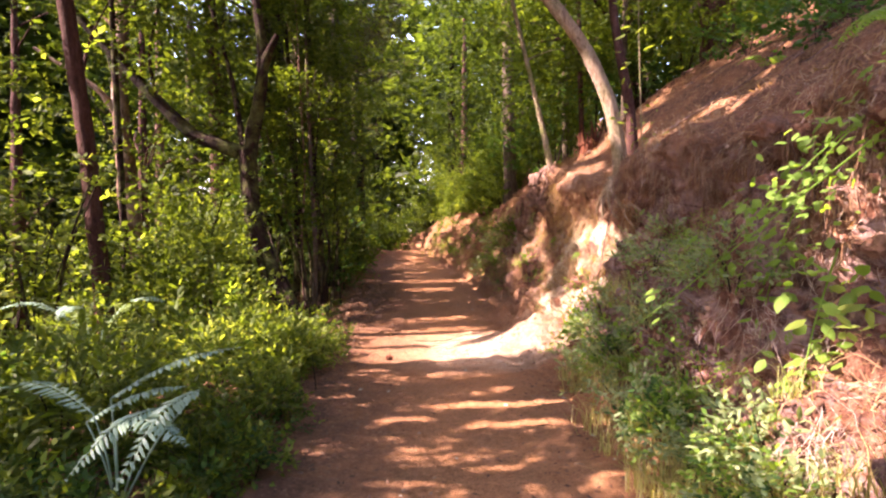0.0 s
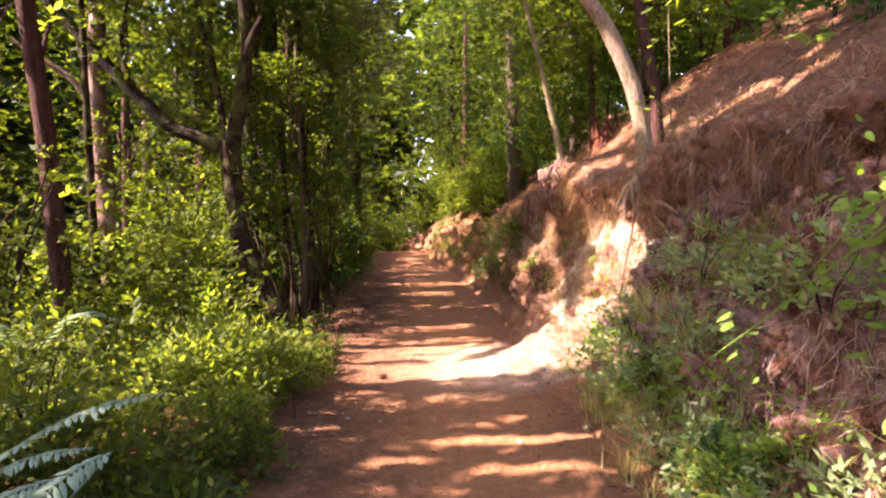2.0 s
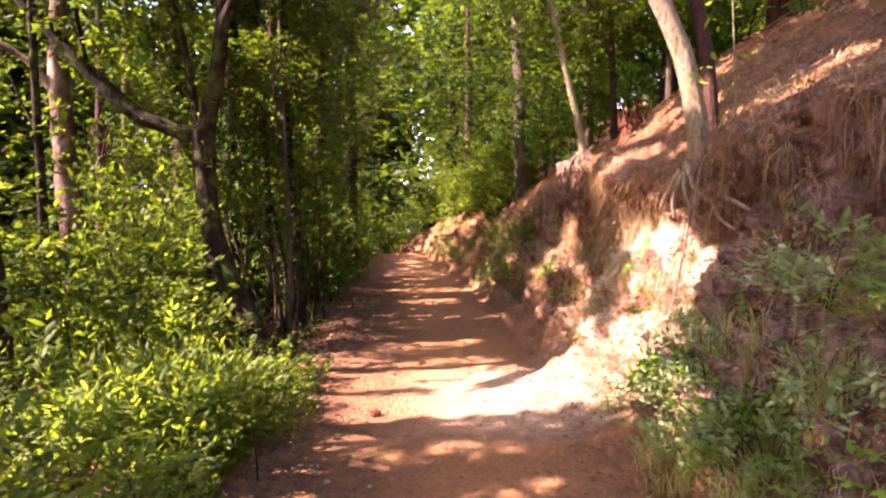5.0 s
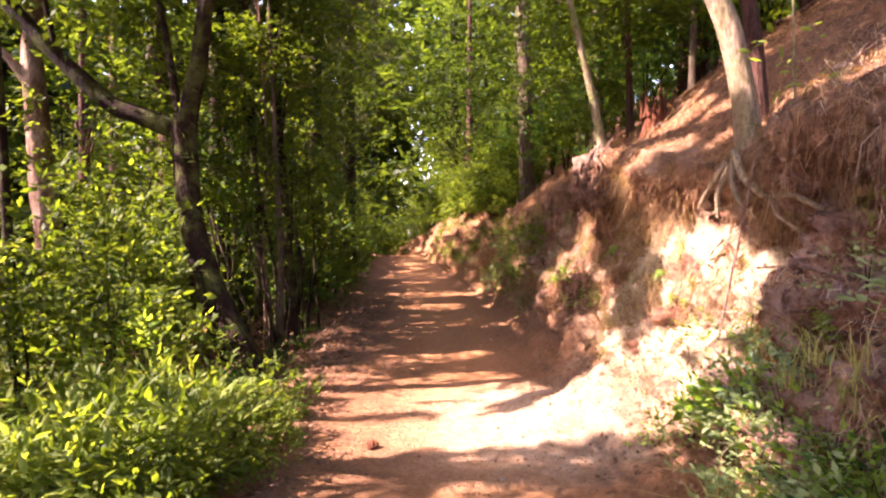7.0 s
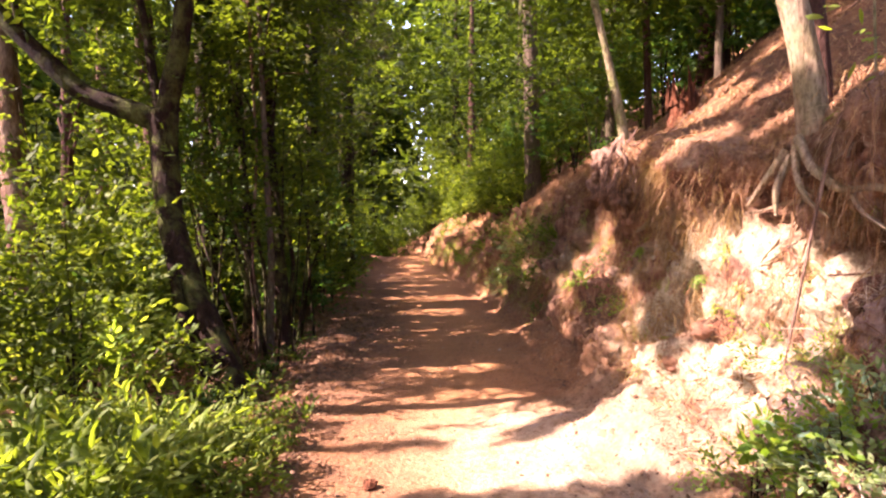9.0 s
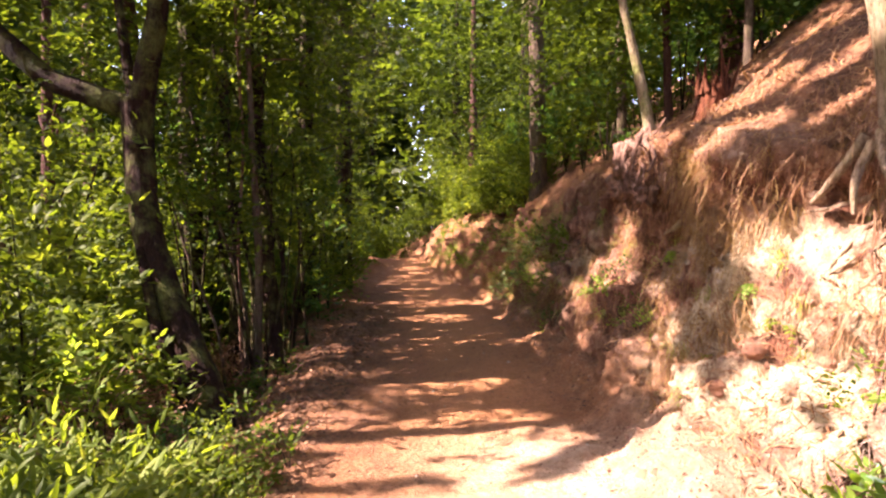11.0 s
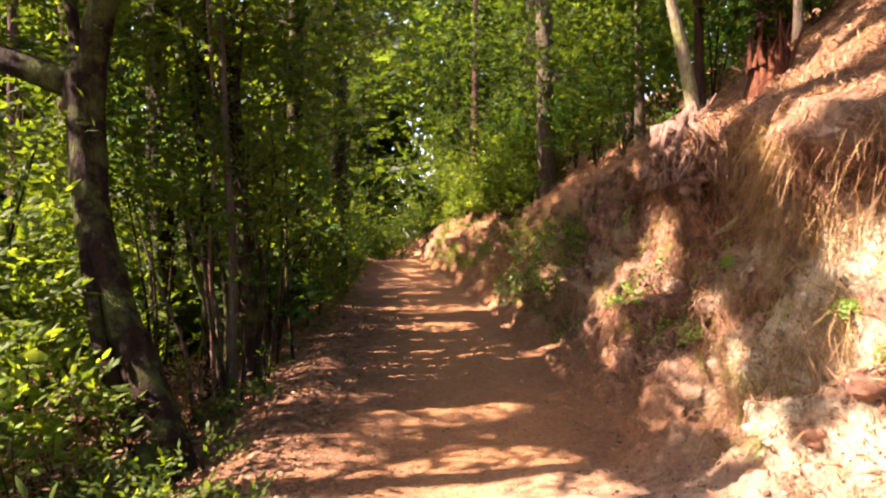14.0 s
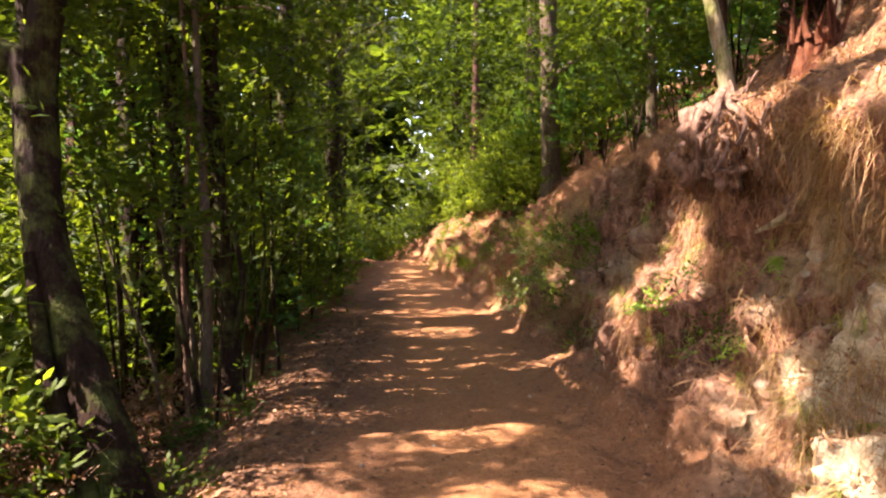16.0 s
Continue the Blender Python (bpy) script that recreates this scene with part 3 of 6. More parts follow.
def pine(label, x, y, height, r, low, spread, seed, lean=0.0):
    """A tall pine: straight bole, dead snags, tiers of boughs with needle tufts."""
    rng = np.random.default_rng(seed)
    z = drop(x, y)
    t = thing("pine_tree", (x, y, z), label, "tree", "dark pines")
    trunk = [(x, y, z - 0.4), (x + lean * 0.3, y, z + height * 0.4), (x + lean, y, z + height)]
    V, F = tube(trunk, [r * 1.25, r * 0.9, r * 0.25], 10, 0.12, seed, 0.4)
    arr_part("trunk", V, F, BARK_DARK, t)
    S, A = [], []
    for i in range(int((height - low) * 2.6)):
        h = low + (height - low) * (i + rng.random()) / ((height - low) * 2.6)
        k = np.interp(h, [0, height * 0.4, height], [0, lean * 0.3, lean])
        a = rng.uniform(0, 2 * math.pi)
        ln = spread * (1.05 - 0.75 * (h - low) / (height - low)) * rng.uniform(0.55, 1.1)
        root = np.array([x + k, y, z + h])
        tip = root + np.array([math.cos(a) * ln, math.sin(a) * ln, ln * rng.uniform(-0.25, 0.3)])
        mid = (root + tip) / 2 + np.array([0, 0, 0.12 * ln])
        V, F = tube([root, mid, tip], [r * 0.22, r * 0.14, r * 0.05], 5, 0.1, seed + i, 0.35)
        arr_part("bough", V, F, BARK_DARK, t)
        u = rng.uniform(0.25, 1.05, (28, 1))
        p = root + (tip - root) * u + np.array([0, 0, 1.0]) * (0.24 * ln * u * (1 - u) * 2)
        S.append(p + rng.normal(0, 0.16, p.shape)), A.append(unit(tip - root) + rng.normal(0, 0.7, p.shape))
    V, F = sprays(rng, np.vstack(S), np.vstack(A), 0.42, 12, 0.2, 0.16, False, 0.8, lambda P: clear_of_sun(P) & clear_of_way(P))
    arr_part("crown", V, F, NEEDLE_GREEN, t, "", False)
    return t


def clump_cloud(rng, n, lo, hi, r=(0.5, 0.9)):
    lo, hi = np.array(lo), np.array(hi)
    return [(*(lo + (hi - lo) * rng.random(3)), rng.uniform(*r)) for _ in range(n)]


R = np.random.default_rng(5)


def strip(P0, P1, P2, W, side):
    """Narrow bent blades: two quads each."""
    s = side * W[:, None]
    V = np.stack([P0 - s, P0 + s, P1 - s * 0.8, P1 + s * 0.8, P2 - s * 0.25, P2 + s * 0.25], 1).reshape(-1, 3)
    f = np.array([[0, 1, 3, 2], [2, 3, 5, 4]])
    F = (np.arange(len(P0))[:, None, None] * 6 + f[None]).reshape(-1, 4)
    return V, F


def ground_hits(rng, n, x0, x1, y0, y1):
    """Random places on the ground, seen from above: place and normal."""
    P, N = [], []
    for x, y in zip(rng.uniform(x0, x1, n), rng.uniform(y0, y1, n)):
        h = LAND_TREE.ray_cast(Vector((x, y, 60)), Vector((0, 0, -1)))
        if h[0]:
            P.append(h[0]), N.append(h[1])
    return np.array(P), np.array(N)


def bank_hits(rng, n, y0, y1, z0, z1, x0=-0.4):
    """Random places on the face of the bank, met from the trail."""
    P, N = [], []
    for y, z in zip(rng.uniform(y0, y1, n), rng.uniform(z0, z1, n)):
        h = LAND_TREE.ray_cast(Vector((x0, y, z)), Vector((1, 0, 0)))
        if h[0] and h[0].x < 6:
            P.append(h[0]), N.append(h[1] if h[1].x < 0 else -h[1])
    return np.array(P), np.array(N)


def bush(name, label, x, y, r, h, mat, leaf=0.07, n=90, seed=0, group="", fine=False, stems=5, stem_mat=None, carve=False, twig=0.28, low=0.1, ratio=0.5, category="shrub", z=None, count=9, upright=0.35):
    """A shrub: stems from one root and leafy twigs filling a ragged dome."""
    rng = np.random.default_rng(seed + 1000)
    z0 = drop(x, y) if z is None else z
    t = thing(name, (x, y, z0), label, category, group)
    tips = []
    for i in range(min(stems, 2) if category == "weed" else min(stems, 3)):
        a, k = rng.uniform(0, 2 * math.pi), rng.uniform(0.3, 0.85)
        tip = (x + math.cos(a) * r * k, y + math.sin(a) * r * k, z0 + h * rng.uniform(0.6, 0.95))
        mid = (x + math.cos(a) * r * k * 0.35, y + math.sin(a) * r * k * 0.35, z0 + h * 0.45)
        if not clear_of_way(np.array([tip]))[0]:
            continue
        rad = 0.004 + 0.005 * h
        V, F = tube([(x, y, z0 - 0.08), mid, tip], [rad, rad * 0.7, rad * 0.25], 5, 0.1, seed + i, 0.2)
        arr_part("stem", V, F, stem_mat or BARK_DARK, t)
        tips.append(tip)
    d = unit(rng.normal(0, 1, (n, 3)))
    d[:, 2] = np.abs(d[:, 2])
    k = rng.uniform(0.25, 1.0, (n, 1)) ** 0.5
    lump = np.array([1 + 0.5 * noise.noise(Vector(v * 2.2) + Vector((seed, 0, 0))) for v in d])[:, None]
    S = np.array([x, y, z0 + h * low]) + d * k * lump * np.array([r, r, h * (1 - low)])
    S[:, 2] += rng.uniform(0, h * 0.25, n) * (1 - d[:, 2])
    A = d * (1, 1, 0.3) + np.array([0, 0, upright]) + rng.normal(0, 0.35, (n, 3))
    V, F = sprays(rng, S, A, twig, count, leaf, ratio, fine, 0.6, lambda P: clear_of_way(P) & (clear_of_sun(P) | (P[:, 2] < z0 + (1.2 if carve else 9))))
    if not tips and not len(V):
        bpy.data.objects.remove(t)
        return None
    if len(V):
        arr_part("foliage", V, F, mat, t, "", False)
    return t


NEEDLE_GREEN = leaf_mat("needle_green", (0.018, 0.022, 0.009), (0.034, 0.038, 0.014), (0.062, 0.066, 0.028), 0.6, 0.3)
LEAF_DARK = leaf_mat("leaf_dark", (0.02, 0.055, 0.014), (0.035, 0.085, 0.02), (0.06, 0.12, 0.03))
LEAF_LIME = leaf_mat("leaf_lime", (0.076, 0.122, 0.016), (0.138, 0.195, 0.03), (0.24, 0.275, 0.06))
LEAF_FERN = leaf_mat("leaf_fern", (0.12, 0.20, 0.13), (0.17, 0.26, 0.18), (0.24, 0.33, 0.24), 0.35, 0.25)
LEAF_IVY = leaf_mat("leaf_vine", (0.075, 0.155, 0.024), (0.14, 0.245, 0.037), (0.27, 0.36, 0.075))
LEAF_SAGE = leaf_mat("leaf_sage", (0.10, 0.15, 0.06), (0.17, 0.22, 0.09), (0.28, 0.32, 0.15), 0.5, 0.4)
NEEDLE = leaf_mat("needle_dry", (0.13, 0.06, 0.03), (0.27, 0.14, 0.07), (0.42, 0.25, 0.13), 0.7, 0.2)
DRYGRASS = leaf_mat("grass_dry", (0.20, 0.22, 0.06), (0.36, 0.33, 0.13), (0.56, 0.47, 0.25), 0.6, 0.4)
DEADGRASS = leaf_mat("grass_dead", (0.22, 0.14, 0.115), (0.42, 0.30, 0.25), (0.62, 0.50, 0.43), 0.7, 0.25)
GOLDGRASS = leaf_mat("grass_gold", (0.10, 0.055, 0.025), (0.22, 0.13, 0.055), (0.44, 0.30, 0.13), 0.65, 0.3)
MOSSGRASS = leaf_mat("grass_moss", (0.12, 0.16, 0.03), (0.22, 0.25, 0.05), (0.36, 0.36, 0.12), 0.6, 0.35)
CRUMB = leaf_mat("clay_crumb", (0.09, 0.042, 0.026), (0.24, 0.12, 0.07), (0.46, 0.31, 0.20), 0.9, 0.0)
LITTER = leaf_mat("litter_brown", (0.06, 0.028, 0.016), (0.15, 0.073, 0.038), (0.30, 0.17, 0.09), 0.7, 0.1)
ROOTWOOD = bark_mat("root_wood", (0.07, 0.036, 0.027), (0.30, 0.18, 0.135), None, 18)
STUMPWOOD = bark_mat("stump_wood", (0.03, 0.011, 0.007), (0.20, 0.07, 0.036), None, 26)


def stone_mat():
    k = Mat("pale_rock", 0.9)
    n = k.noise(9, 6, 0.7)
    k.color(k.ramp(n, (0.3, (0.16, 0.12, 0.09)), (0.6, (0.34, 0.29, 0.22)), (0.8, (0.46, 0.42, 0.34))))
    k.bump(n, 0.8, 0.03)
    return k.m


ROCK = stone_mat()


def lump_mat():
    k = Mat("clay_lump", 0.95)
    n = k.noise(14, 7, 0.75)
    tone = k.ramp(k.t.nodes.new("ShaderNodeObjectInfo").outputs["Random"], (0.0, (0.16, 0.07, 0.045)), (0.5, (0.27, 0.13, 0.08)), (1.0, (0.38, 0.25, 0.18)))
    k.color(k.mix(0.9, tone, k.ramp(n, (0.3, (0.35, 0.3, 0.3)), (0.5, (1, 1, 1)), (0.7, (1.3, 1.25, 1.2))), "MULTIPLY"))
    k.bump(n, 1.0, 0.04)
    return k.m


SOIL_LUMP = lump_mat()

# ---- trees beside the trail ----
# second clump cloud hangs out of view, added to shade trail and slope
tree("tree", "slender dark red-brown tree trunk rising from green undergrowth", [(-4.66, 8.8, -0.8), (-4.73, 8.8, 0.5), (-4.95, 8.8, 2.92), (-5.2, 8.8, 4.8), (-5.5, 8.8, 8.5)], [0.145, 0.125, 0.11, 0.105, 0.06], BARK_RED,
     [], clump_cloud(R, 70, (-8, 4.0, 4.6), (-3.0, 10, 8.5)) + clump_cloud(R, 130, (-6, -2, 6.0), (-0.8, 9, 10), (0.6, 1.0)), LEAF_B, 0.115, 20, 11)
tree("tree", "tree with pinkish peeling bark in the undergrowth", [(-6.4, 13.2, -1.2), (-6.45, 13.2, 1.0), (-6.6, 13.2, 3.0), (-6.7, 13.2, 4.3), (-6.5, 13.2, 8.0)], [0.24, 0.21, 0.19, 0.17, 0.1], BARK_PEEL,
     [([(-6.65, 13.2, 3.8), (-7.0, 13.0, 4.4), (-8.2, 12.8, 5.2)], 0.09, 0.03)], clump_cloud(R, 90, (-11, 11, 2.6), (-5.2, 16, 9)), LEAF_B, 0.13, 22, 12)
# last clump cloud is high cover, mostly unseen, added to shade the slope
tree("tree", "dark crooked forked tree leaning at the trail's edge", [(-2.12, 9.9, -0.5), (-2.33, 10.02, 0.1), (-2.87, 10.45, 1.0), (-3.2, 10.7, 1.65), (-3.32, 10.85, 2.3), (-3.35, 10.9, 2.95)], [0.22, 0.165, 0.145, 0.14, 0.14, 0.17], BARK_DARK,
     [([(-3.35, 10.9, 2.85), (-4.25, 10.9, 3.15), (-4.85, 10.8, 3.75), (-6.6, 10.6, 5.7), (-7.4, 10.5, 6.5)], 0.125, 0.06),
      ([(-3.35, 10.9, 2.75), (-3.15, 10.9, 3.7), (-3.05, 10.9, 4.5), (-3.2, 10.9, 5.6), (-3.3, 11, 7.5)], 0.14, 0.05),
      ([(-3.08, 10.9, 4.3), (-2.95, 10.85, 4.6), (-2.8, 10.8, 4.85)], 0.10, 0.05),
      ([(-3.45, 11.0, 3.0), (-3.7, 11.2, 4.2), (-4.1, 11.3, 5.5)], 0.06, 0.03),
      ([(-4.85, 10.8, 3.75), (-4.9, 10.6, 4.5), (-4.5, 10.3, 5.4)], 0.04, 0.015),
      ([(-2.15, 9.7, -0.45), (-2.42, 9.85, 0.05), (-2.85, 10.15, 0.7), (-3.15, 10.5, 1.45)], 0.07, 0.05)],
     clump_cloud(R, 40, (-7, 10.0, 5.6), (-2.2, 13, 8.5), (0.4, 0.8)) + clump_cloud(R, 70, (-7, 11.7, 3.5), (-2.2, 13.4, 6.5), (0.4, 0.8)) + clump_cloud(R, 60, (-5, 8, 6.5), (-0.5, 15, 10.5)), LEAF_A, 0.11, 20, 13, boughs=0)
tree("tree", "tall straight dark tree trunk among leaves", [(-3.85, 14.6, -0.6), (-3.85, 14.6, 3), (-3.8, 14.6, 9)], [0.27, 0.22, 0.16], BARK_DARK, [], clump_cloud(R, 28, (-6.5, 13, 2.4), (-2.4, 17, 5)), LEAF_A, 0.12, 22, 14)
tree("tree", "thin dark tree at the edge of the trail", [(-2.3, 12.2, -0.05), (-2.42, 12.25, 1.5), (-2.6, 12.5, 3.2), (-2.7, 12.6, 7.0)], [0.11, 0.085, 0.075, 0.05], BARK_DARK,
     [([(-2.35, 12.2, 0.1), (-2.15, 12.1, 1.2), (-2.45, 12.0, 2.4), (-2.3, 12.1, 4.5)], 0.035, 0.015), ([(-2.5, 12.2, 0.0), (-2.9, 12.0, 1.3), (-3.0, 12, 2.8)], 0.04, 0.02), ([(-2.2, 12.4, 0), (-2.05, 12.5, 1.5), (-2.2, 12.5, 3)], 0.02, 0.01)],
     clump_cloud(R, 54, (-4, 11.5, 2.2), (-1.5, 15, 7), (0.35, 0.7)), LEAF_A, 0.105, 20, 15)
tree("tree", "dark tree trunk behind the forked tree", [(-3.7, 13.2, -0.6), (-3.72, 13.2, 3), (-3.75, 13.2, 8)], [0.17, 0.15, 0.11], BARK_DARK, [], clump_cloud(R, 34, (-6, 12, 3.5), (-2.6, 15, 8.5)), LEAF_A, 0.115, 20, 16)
# crown spread overhead out of view, added for its shade
tree("tree", "pale sunlit leaning tree with exposed roots on the bank's brow", [(2.55, 7.9, 1.5), (2.3, 7.82, 1.85), (2.19, 7.78, 2.15), (2.15, 7.8, 2.67), (2.03, 7.8, 3.16), (1.78, 7.8, 3.72), (1.54, 7.8, 4.07), (1.26, 7.8, 4.41), (0.5, 7.9, 5.5), (0.3, 8, 8)], [0.24, 0.17, 0.11, 0.09, 0.088, 0.086, 0.084, 0.08, 0.07, 0.05], BARK_PALE,
     [], clump_cloud(R, 60, (-1.5, 1, 5.6), (3, 11, 8.5), (0.6, 1.0)), LEAF_A, 0.115, 20, 17)
tree("tree", "thin mossy leaning tree above a clump of bare roots", [(1.87, 10.78, 2.2), (1.8, 10.7, 2.7), (1.62, 10.7, 3.5), (1.37, 10.7, 4.5), (1.1, 10.7, 5.6), (0.9, 10.8, 8)], [0.10, 0.055, 0.042, 0.038, 0.035, 0.025], BARK_MOSS, [], clump_cloud(R, 40, (0, 10, 4.8), (4.5, 14, 8.5)), LEAF_A, 0.115, 20, 18)
tree("tree", "upright grey-barked tree with a pale base on the bank", [(2.1, 19.5, 2.0), (2.07, 19.5, 3.0), (2.0, 19.5, 6), (1.9, 19.5, 11)], [0.29, 0.2, 0.18, 0.14], BARK_GREY, [], clump_cloud(R, 90, (-0.5, 18, 4.2), (5, 23, 10)), LEAF_FAR, 0.135, 22, 19, boughs=2)
tree("tree", "large red-barked tree high on the slope", [(4.85, 11.3, 3.8), (4.8, 11.3, 5.0), (4.5, 11.3, 7), (4.3, 11.3, 10)], [0.34, 0.23, 0.2, 0.14], BARK_RED, [([(4.95, 11.4, 4.3), (5.2, 11.5, 6.5), (5.4, 11.5, 9)], 0.17, 0.1)], clump_cloud(R, 50, (3, 10, 5.8), (8, 15, 9)), LEAF_A, 0.115, 20, 20)
tree("tree", "dark tree trunk high on the slope", [(4.2, 14, 3.4), (4.2, 14, 6), (4.0, 14, 11)], [0.26, 0.22, 0.15], BARK_RED, [], clump_cloud(R, 80, (2.0, 12.5, 5), (8, 18, 9.5)), LEAF_A, 0.115, 20, 21)
tree("tree", "dark stem close behind the pale leaning tree", [(2.42, 8.1, 2.0), (2.4, 8.1, 3.0), (2.2, 8.2, 4.2), (1.9, 8.2, 7.0)], [0.10, 0.065, 0.055, 0.03], BARK_RED, [], clump_cloud(R, 10, (0.8, 7.5, 5.8), (2.6, 9.5, 7.5)), LEAF_A, 0.115, 20, 24)
tree("tree", "thin pale sunlit sapling stem before the dark trunks", [(-2.62, 11.9, -0.1), (-2.66, 11.9, 1.5), (-2.58, 11.9, 2.6), (-2.64, 11.9, 3.6), (-2.75, 11.9, 6)], [0.028, 0.02, 0.018, 0.017, 0.01], BARK_PEEL, [([(-2.62, 11.9, 3.4), (-2.3, 11.85, 3.65), (-1.95, 11.8, 3.6)], 0.012, 0.006)], clump_cloud(R, 8, (-3.1, 11.5, 4.2), (-2.2, 12.4, 6), (0.3, 0.5)), LEAF_A, 0.1, 16, 25)
tree("tree", "large dark trunk at the top of the slope", [(4.75, 7.6, 3.3), (4.72, 7.6, 5), (4.6, 7.6, 10)], [0.28, 0.22, 0.15], BARK_RED, [], clump_cloud(R, 30, (4, 6, 6.5), (9, 12, 9)), LEAF_A, 0.115, 20, 22)
for x, y, h, r, low, sp, sd, ln in ((-3.3, 24, 15, 0.22, 4.2, 2.6, 161, 0.2), (-3.0, 17.0, 13, 0.14, 4.4, 2.0, 162, 0.3), (-5.2, 20.5, 15, 0.2, 4.0, 2.5, 163, -0.2), (-4.3, 31.5, 17, 0.2, 5.5, 2.8, 164, 0.4), (-6.2, 27, 16, 0.22, 4.5, 2.8, 165, 0.0), (2.6, 26, 15, 0.22, 5.5, 2.2, 166, 0.3), (-2.6, 20.3, 12, 0.12, 5.0, 1.9, 167, -0.2)):
    pine("tall dark pine with drooping needle tufts and bare lower bole", x, y, h, r, low, sp, sd, ln)
for i, (x, y, tx, r) in enumerate([(-2.9, 17.5, -3.1, 0.07), (-3.4, 19, -3.3, 0.1), (3.2, 16.5, 3.0, 0.08), (3.6, 18.5, 3.9, 0.1), (2.9, 13.2, 2.6, 0.05), (5.2, 16, 5.1, 0.12), (-5.2, 10.5, -5.5, 0.06), (-7.5, 9.5, -7.8, 0.09), (-9.0, 11.5, -9.2, 0.12), (-5.6, 16, -5.5, 0.12), (-8.2, 17, -8.0, 0.14), (3.4, 12.0, 3.3, 0.045), (-3.9, 28.5, -3.8, 0.1), (0.8, 27, 0.9, 0.14)]):
    z = drop(x, y)
    tree("tree", "slim young woodland tree with a bare stem", [(x, y, z - 0.2), ((x + tx) / 2 + 0.06, y, z + 2.5), (tx, y, z + 8)], [r * 1.2, r, r * 0.5], (BARK_DARK, BARK_RED, BARK_GREY)[i % 3],
         [], clump_cloud(R, 40, (x - 1.7, y - 1.7, z + 1.2), (x + 1.7, y + 1.7, z + 8.5), (0.4, 0.8)), (LEAF_A, LEAF_FAR if y > 15 else LEAF_B)[i % 2], 0.14, 14, 60 + i, "slim young trees")
for i, (x, y, tx, tz, r, bend) in enumerate([(-2.42, 11.8, -2.55, 4.2, 0.045, 0.08), (-2.5, 11.9, -3.0, 3.4, 0.03, 0.16), (-2.38, 11.75, -2.75, 2.9, 0.024, -0.14), (-2.6, 12.0, -3.4, 3.0, 0.026, 0.2), (-2.3, 11.7, -2.2, 2.4, 0.014, 0.05), (-2.15, 12.1, -2.05, 2.0, 0.012, -0.04), (-2.7, 11.6, -3.5, 2.2, 0.018, 0.12), (-2.9, 12.4, -3.05, 4.5, 0.06, 0.1), (-2.2, 13.6, -2.3, 3.0, 0.02, -0.05)]):
    z = drop(x, y)
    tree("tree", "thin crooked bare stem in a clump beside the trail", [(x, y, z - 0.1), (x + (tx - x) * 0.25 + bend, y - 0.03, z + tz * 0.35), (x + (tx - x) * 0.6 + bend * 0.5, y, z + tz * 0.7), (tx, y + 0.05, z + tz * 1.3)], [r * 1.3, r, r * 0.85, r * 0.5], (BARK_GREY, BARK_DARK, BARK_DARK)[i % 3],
         [], clump_cloud(R, 5, (tx - 0.4, y - 0.3, z + tz), (tx + 0.4, y + 0.4, z + tz * 1.4), (0.25, 0.4)), LEAF_A, 0.1, 14, 190 + i, "clumped thin stems", sides=8, boughs=2)
# trees added, most of them unseen, to shade the trail from the sunny side
for i, (x, y, lo, hi, n) in enumerate([(-8.2, 3.6, (-9.5, -1, 4.4), (-3.6, 6.5, 8.2), 90), (-6.2, -2.4, (-8, -6, 4.0), (-2.5, 1.5, 9), 80), (-6.8, 7.2, (-7, 1, 7.6), (-2.2, 8, 10.5), 90), (-7.6, 5.4, (-4.5, 2.5, 8.2), (0.6, 9, 11), 70), (-5.4, 15.0, (-7, 8, 7.6), (-2.2, 16, 11), 80), (-10.8, 11.0, (-13.5, 7.5, 8.5), (-7.5, 15.5, 11.5), 110)]):
    z = drop(x, y)
    # the last one gets extra clumps that block sun from the bank
    tree("tree", "tall broad-leaved tree added to shade the trail", [(x, y, z - 0.3), (x + 0.1, y, z + 4), ((lo[0] + hi[0]) / 2, (lo[1] + hi[1]) / 2, hi[2])], [0.22, 0.17, 0.05], BARK_RED, [], clump_cloud(R, n, lo, hi, (0.7, 1.1)) + (clump_cloud(R, 34, (-9.6, 7.6, 9.6), (-7.6, 8.9, 10.6), (0.5, 0.7)) if i == 5 else []), LEAF_A, 0.19, 20, 130 + i, "tall shade trees", twig=0.55)
for i, (x, y) in enumerate([(-9.5, 5.5), (-10, 9.5), (-8.5, 1.5), (-12.5, 7.5), (-12, 12.5), (-10.5, 15.5), (-7, -1.5), (-11, -1), (-9, 20), (-12.5, 3)]):
    z = drop(x, y)
    tree("tree", "leafy green tree on the lower slope", [(x, y, z - 0.3), (x + 0.1, y, z + 4), (x, y + 0.2, z + 10)], [0.2, 0.15, 0.06], (BARK_PEEL, BARK_RED)[i % 2],
         [], clump_cloud(R, 70, (x - 2.8, y - 2.8, z + 1.4), (x + 2.8, y + 2.8, z + 10.5), (0.6, 1.0)), (LEAF_B, LEAF_A)[i % 2], 0.15, 20, 90 + i, "trees of the lower slope", twig=0.5)


# ---- shrubs ----
rng = np.random.default_rng(21)
